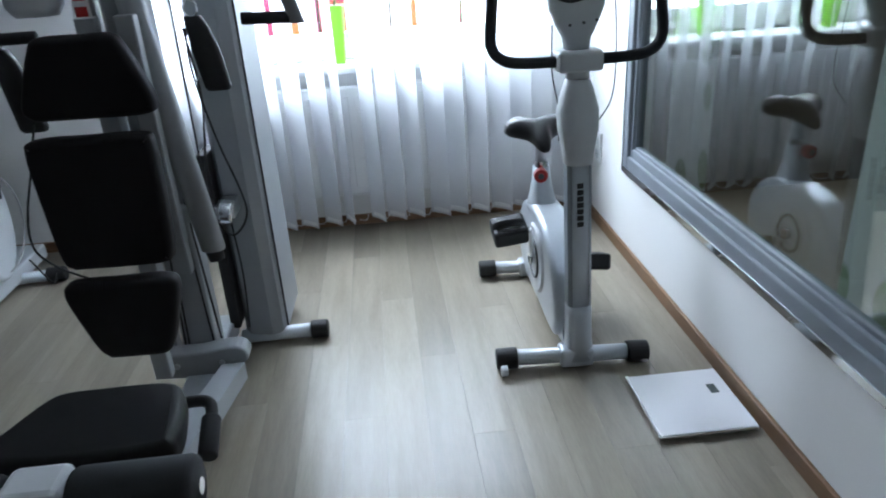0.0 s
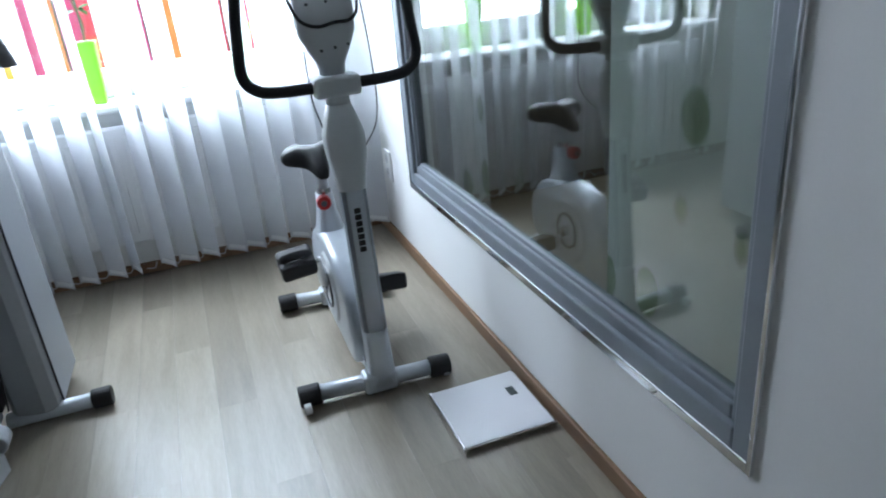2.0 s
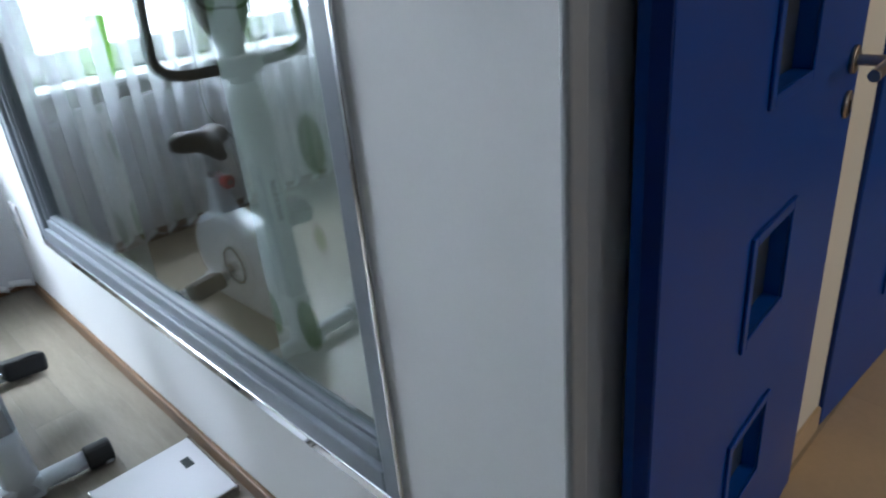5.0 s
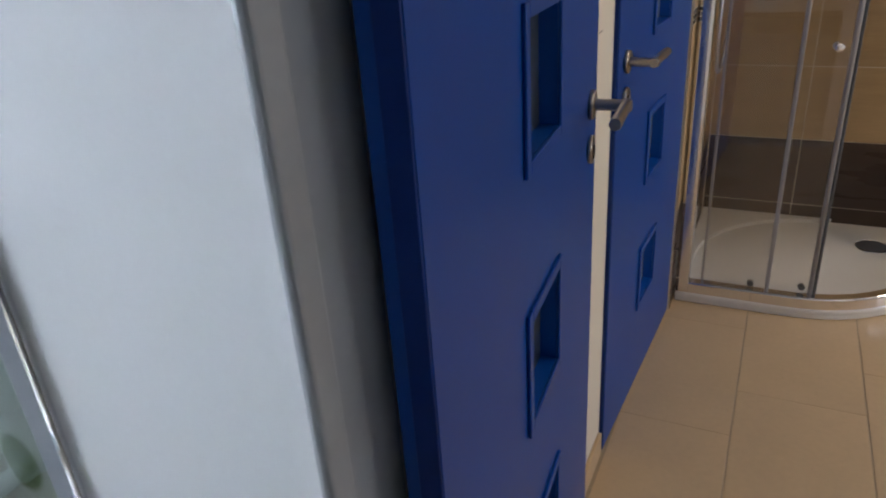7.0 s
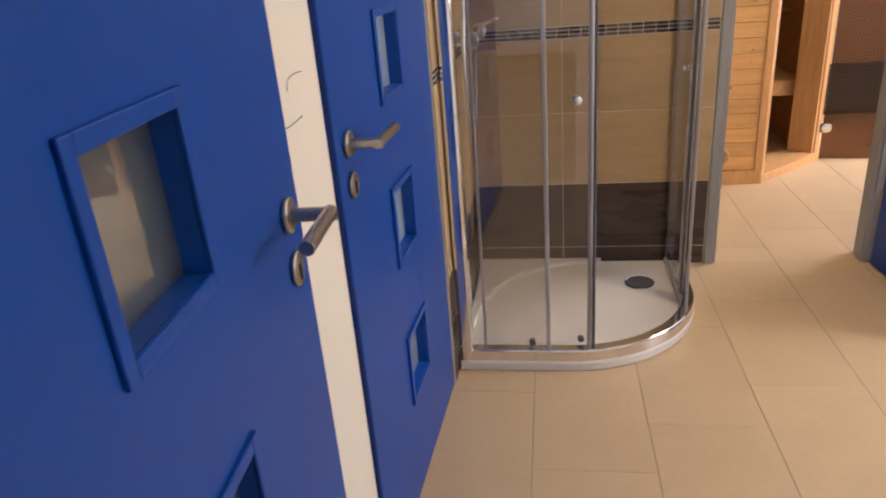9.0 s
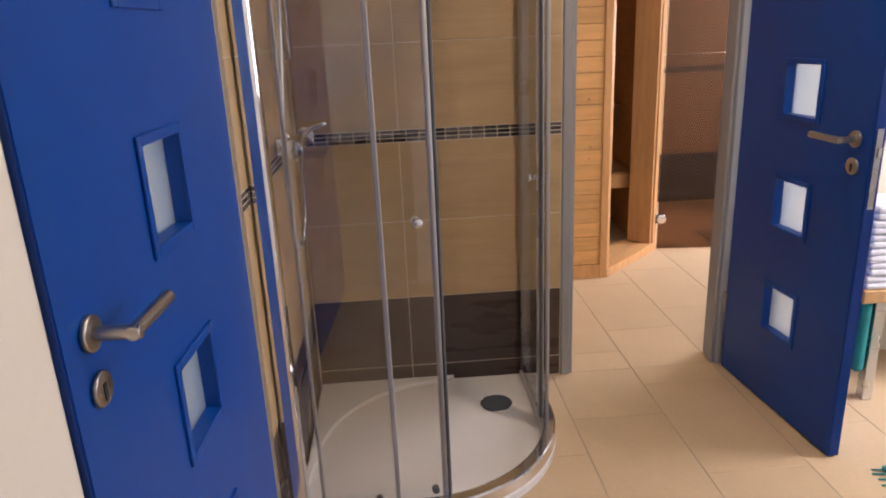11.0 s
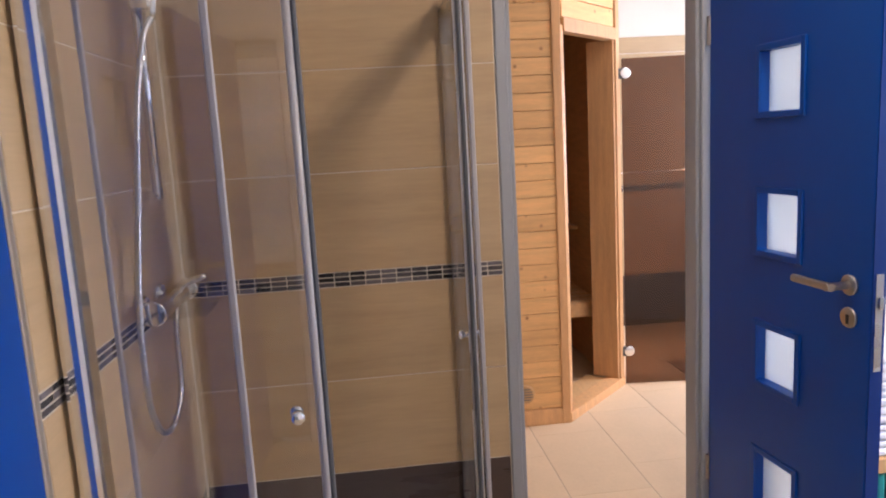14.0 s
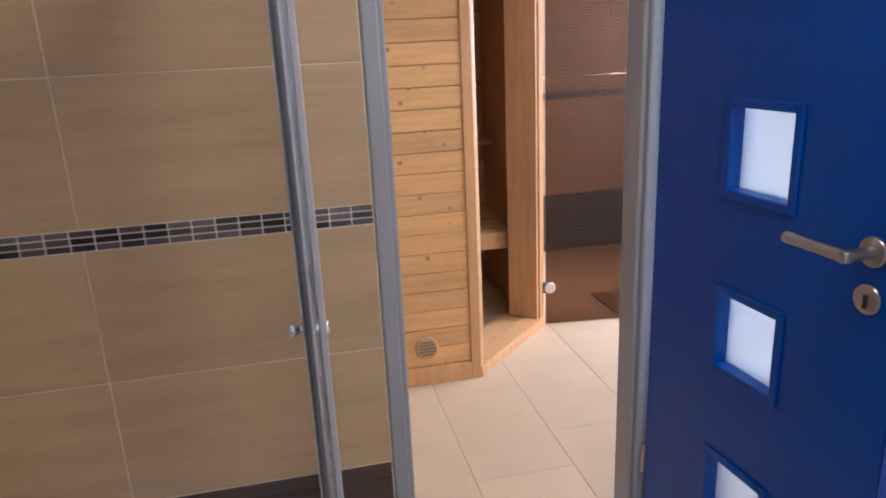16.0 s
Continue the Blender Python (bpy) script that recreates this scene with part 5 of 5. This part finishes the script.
# hanging straps
for x, y, z0, z1 in ((-1.475, 2.0, 1.005, 1.20), (-1.985, 2.0, 0.93, 1.15)):
    st = mpart("ankle_strap", loft([superring(x + dx_, y, z, rx, 0.018, 4, 14) for z, rx, dx_ in ((z1, 0.022, -0.02), (z1 - 0.03, 0.03, -0.012), (z1 - 0.09, 0.036, 0.0), (z0 + 0.01, 0.036, 0.014), (z0, 0.030, 0.016))]), M_RUBBER, "black padded strap hanging from a ring", True)
    ring = [(x - 0.022 + 0.018 * math.cos(k * math.tau / 16), y, z1 + 0.02 + 0.022 * math.sin(k * math.tau / 16)) for k in range(17)]
    mpart("ring", tube(ring, 0.003, 6), M_CHROME, parent=st)
    mpart("hanger", rod((x - 0.022, y, z1 + 0.04), (x - 0.03, y, 1.72), 0.003, sides=6), M_RUBBER, parent=st)
cables = [
    [(-1.525, 2.02, 1.17), (-1.528, 2.02, 1.05), (-1.497, 2.02, 0.857), (-1.458, 2.02, 0.70), (-1.456, 2.02, 0.62), (-1.506, 2.02, 0.565), (-1.548, 2.02, 0.63), (-1.553, 2.02, 0.726), (-1.530, 2.02, 0.876), (-1.517, 2.02, 1.0), (-1.53, 2.02, 1.17)],
    [(-1.545, 2.19, 0.54), (-1.535, 2.17, 0.36), (-1.53, 2.10, 0.20)],
    [(-1.628, 2.02, 1.0), (-1.626, 2.02, 0.72), (-1.605, 2.02, 0.215)],
    [(-1.640, 2.01, 0.60), (-1.628, 2.01, 0.215)],
    [(-1.672, 2.012, 1.40), (-1.674, 2.012, 0.93), (-1.70, 2.012, 0.55), (-1.718, 2.012, 0.21)],
    [(-1.690, 2.012, 0.60), (-1.706, 2.012, 0.21)],
    [(-1.60, 2.24, 1.95), (-1.60, 2.2, 1.2), (-1.60, 2.15, 0.21)],
    [(-1.962, 1.98, 0.95), (-2.004, 1.98, 0.83), (-2.046, 1.98, 0.717), (-2.065, 1.98, 0.632), (-2.055, 1.98, 0.573), (-2.0, 1.98, 0.52), (-1.92, 1.99, 0.47)],
]
for c in cables:
    mpart("cable", tube(rounded(c, 6), 0.0035, 6), M_RUBBER)
card = mpart("instruction_card", box(-1.80, -1.755, 2.02, 2.026, 1.19, 1.40, 0.001), M_UPVC, "white card with red figures")
for z in (1.205, 1.255, 1.305):
    mpart("figure_box", box(-1.793, -1.762, 2.0185, 2.0205, z, z + 0.035), M_RED, parent=card)
mpart("card_post", box(-1.805, -1.75, 2.03, 2.08, 0.12, 1.9, 0.006), M_MACHINE)
mpart("pec_pad", loft([superring(-1.88, 2.0, z, rx, 0.04, 3, 16) for z, rx in ((1.225, 0.05), (1.25, 0.07), (1.34, 0.07), (1.36, 0.05))]), M_GREYPL, "", True)
mpart("left_grip", rod((-2.02, 2.0, 1.175), (-1.90, 2.0, 1.175), 0.016, sides=14), M_FOAM, "black grip", True)

# ---------------------------------------------------------------- cross trainer
ct = thing("cross_trainer", "white cross trainer with a large round housing", "cross trainer", (-2.78, 2.98, 0))
part("housing", rod((-0.06, -0.05, 0.34), (0.07, -0.02, 0.34), 0.245, sides=40, bevel=0.02), M_GREYPL, ct, "white round housing", True)
part("trim_ring", tube([(0.073, -0.02 + 0.215 * math.cos(k * math.tau / 40), 0.34 + 0.215 * math.sin(k * math.tau / 40)) for k in range(41)], 0.004, 6), M_FRAME, ct)
part("base_beam", box(-0.10, 0.05, -0.35, 0.35, 0.03, 0.10, 0.01), M_GREYPL, ct)
part("foot_bar", rod((-0.25, 0.06, 0.035), (0.18, 0.10, 0.035), 0.026, sides=16), M_SILVER, ct, smooth=True)
part("end_cap", rod((0.15, 0.098, 0.036), (0.23, 0.105, 0.036), 0.034, sides=18, bevel=0.005), M_RUBBER, ct)
part("post", rod((-0.05, 0.05, 0.5), (-0.08, 0.16, 1.35), 0.035, 0.03, sides=16), M_GREYPL, ct, smooth=True)
part("handle_arm", tube(rounded([(0.10, 0.0, 0.45), (0.12, 0.05, 0.85), (0.10, 0.0, 1.2), (0.08, -0.08, 1.4)], 5), 0.016, 12), M_RUBBER, ct, smooth=True)
part("cable", tube(rounded([(0.20, 0.08, 0.05), (0.24, -0.05, 0.06), (0.20, -0.10, 0.20)], 6), 0.0035, 6), M_RUBBER, ct)

# ---------------------------------------------------------------- plants on the sill
SILL = GW[2] - 0.004


def potted_plant(x, seed, leaves):
    r = random.Random(seed)
    p = thing("potted_plant", "small leafy plant in a tall lime green pot", "plant", (x, 3.505, SILL), r.uniform(-6, 6), group="plants on the sill")
    rings = [superring(0, 0, z, q, q, 6, 24) for z, q in ((0.0, 0.026), (0.01, 0.027), (0.265, 0.042), (0.27, 0.042))]
    part("pot", loft(rings), M_LIME, p, "tapered lime green plastic pot", False)
    part("soil", rod((0, 0, 0.2705), (0, 0, 0.273), 0.036, sides=18), M_STEM, p)
    part("stem", tube(rounded([(0, 0, 0.27), (0.008, 0.004, 0.35), (-0.006, 0.002, 0.43), (0.004, 0, 0.50)], 4), 0.005, 7), M_STEM, p)
    for k in range(leaves):
        a, h = r.uniform(0, math.tau), 0.39 + 0.17 * r.random()
        l_, w_ = r.uniform(0.035, 0.06), r.uniform(0.014, 0.02)
        bm = bmesh.new()
        tip = [(0, 0, 0), (l_ * 0.35, w_, 0.006), (l_ * 0.75, w_ * 0.8, 0.004), (l_, 0, -0.008), (l_ * 0.75, -w_ * 0.8, 0.004), (l_ * 0.35, -w_, 0.006)]
        vs = [bm.verts.new(v) for v in tip]
        mid = bm.verts.new((l_ * 0.5, 0, -0.002))
        for i in range(6):
            bm.faces.new((vs[i], vs[(i + 1) % 6], mid))
        bm.transform(pose(0.006 * math.cos(a), 0.006 * math.sin(a), h, 0, r.uniform(-40, 20), math.degrees(a)))
        part("leaf", bm, M_LEAF, p)
    return p


potted_plant(-1.205, 3, 26)
potted_plant(-0.55, 9, 22)
potted_plant(-2.05, 15, 22)
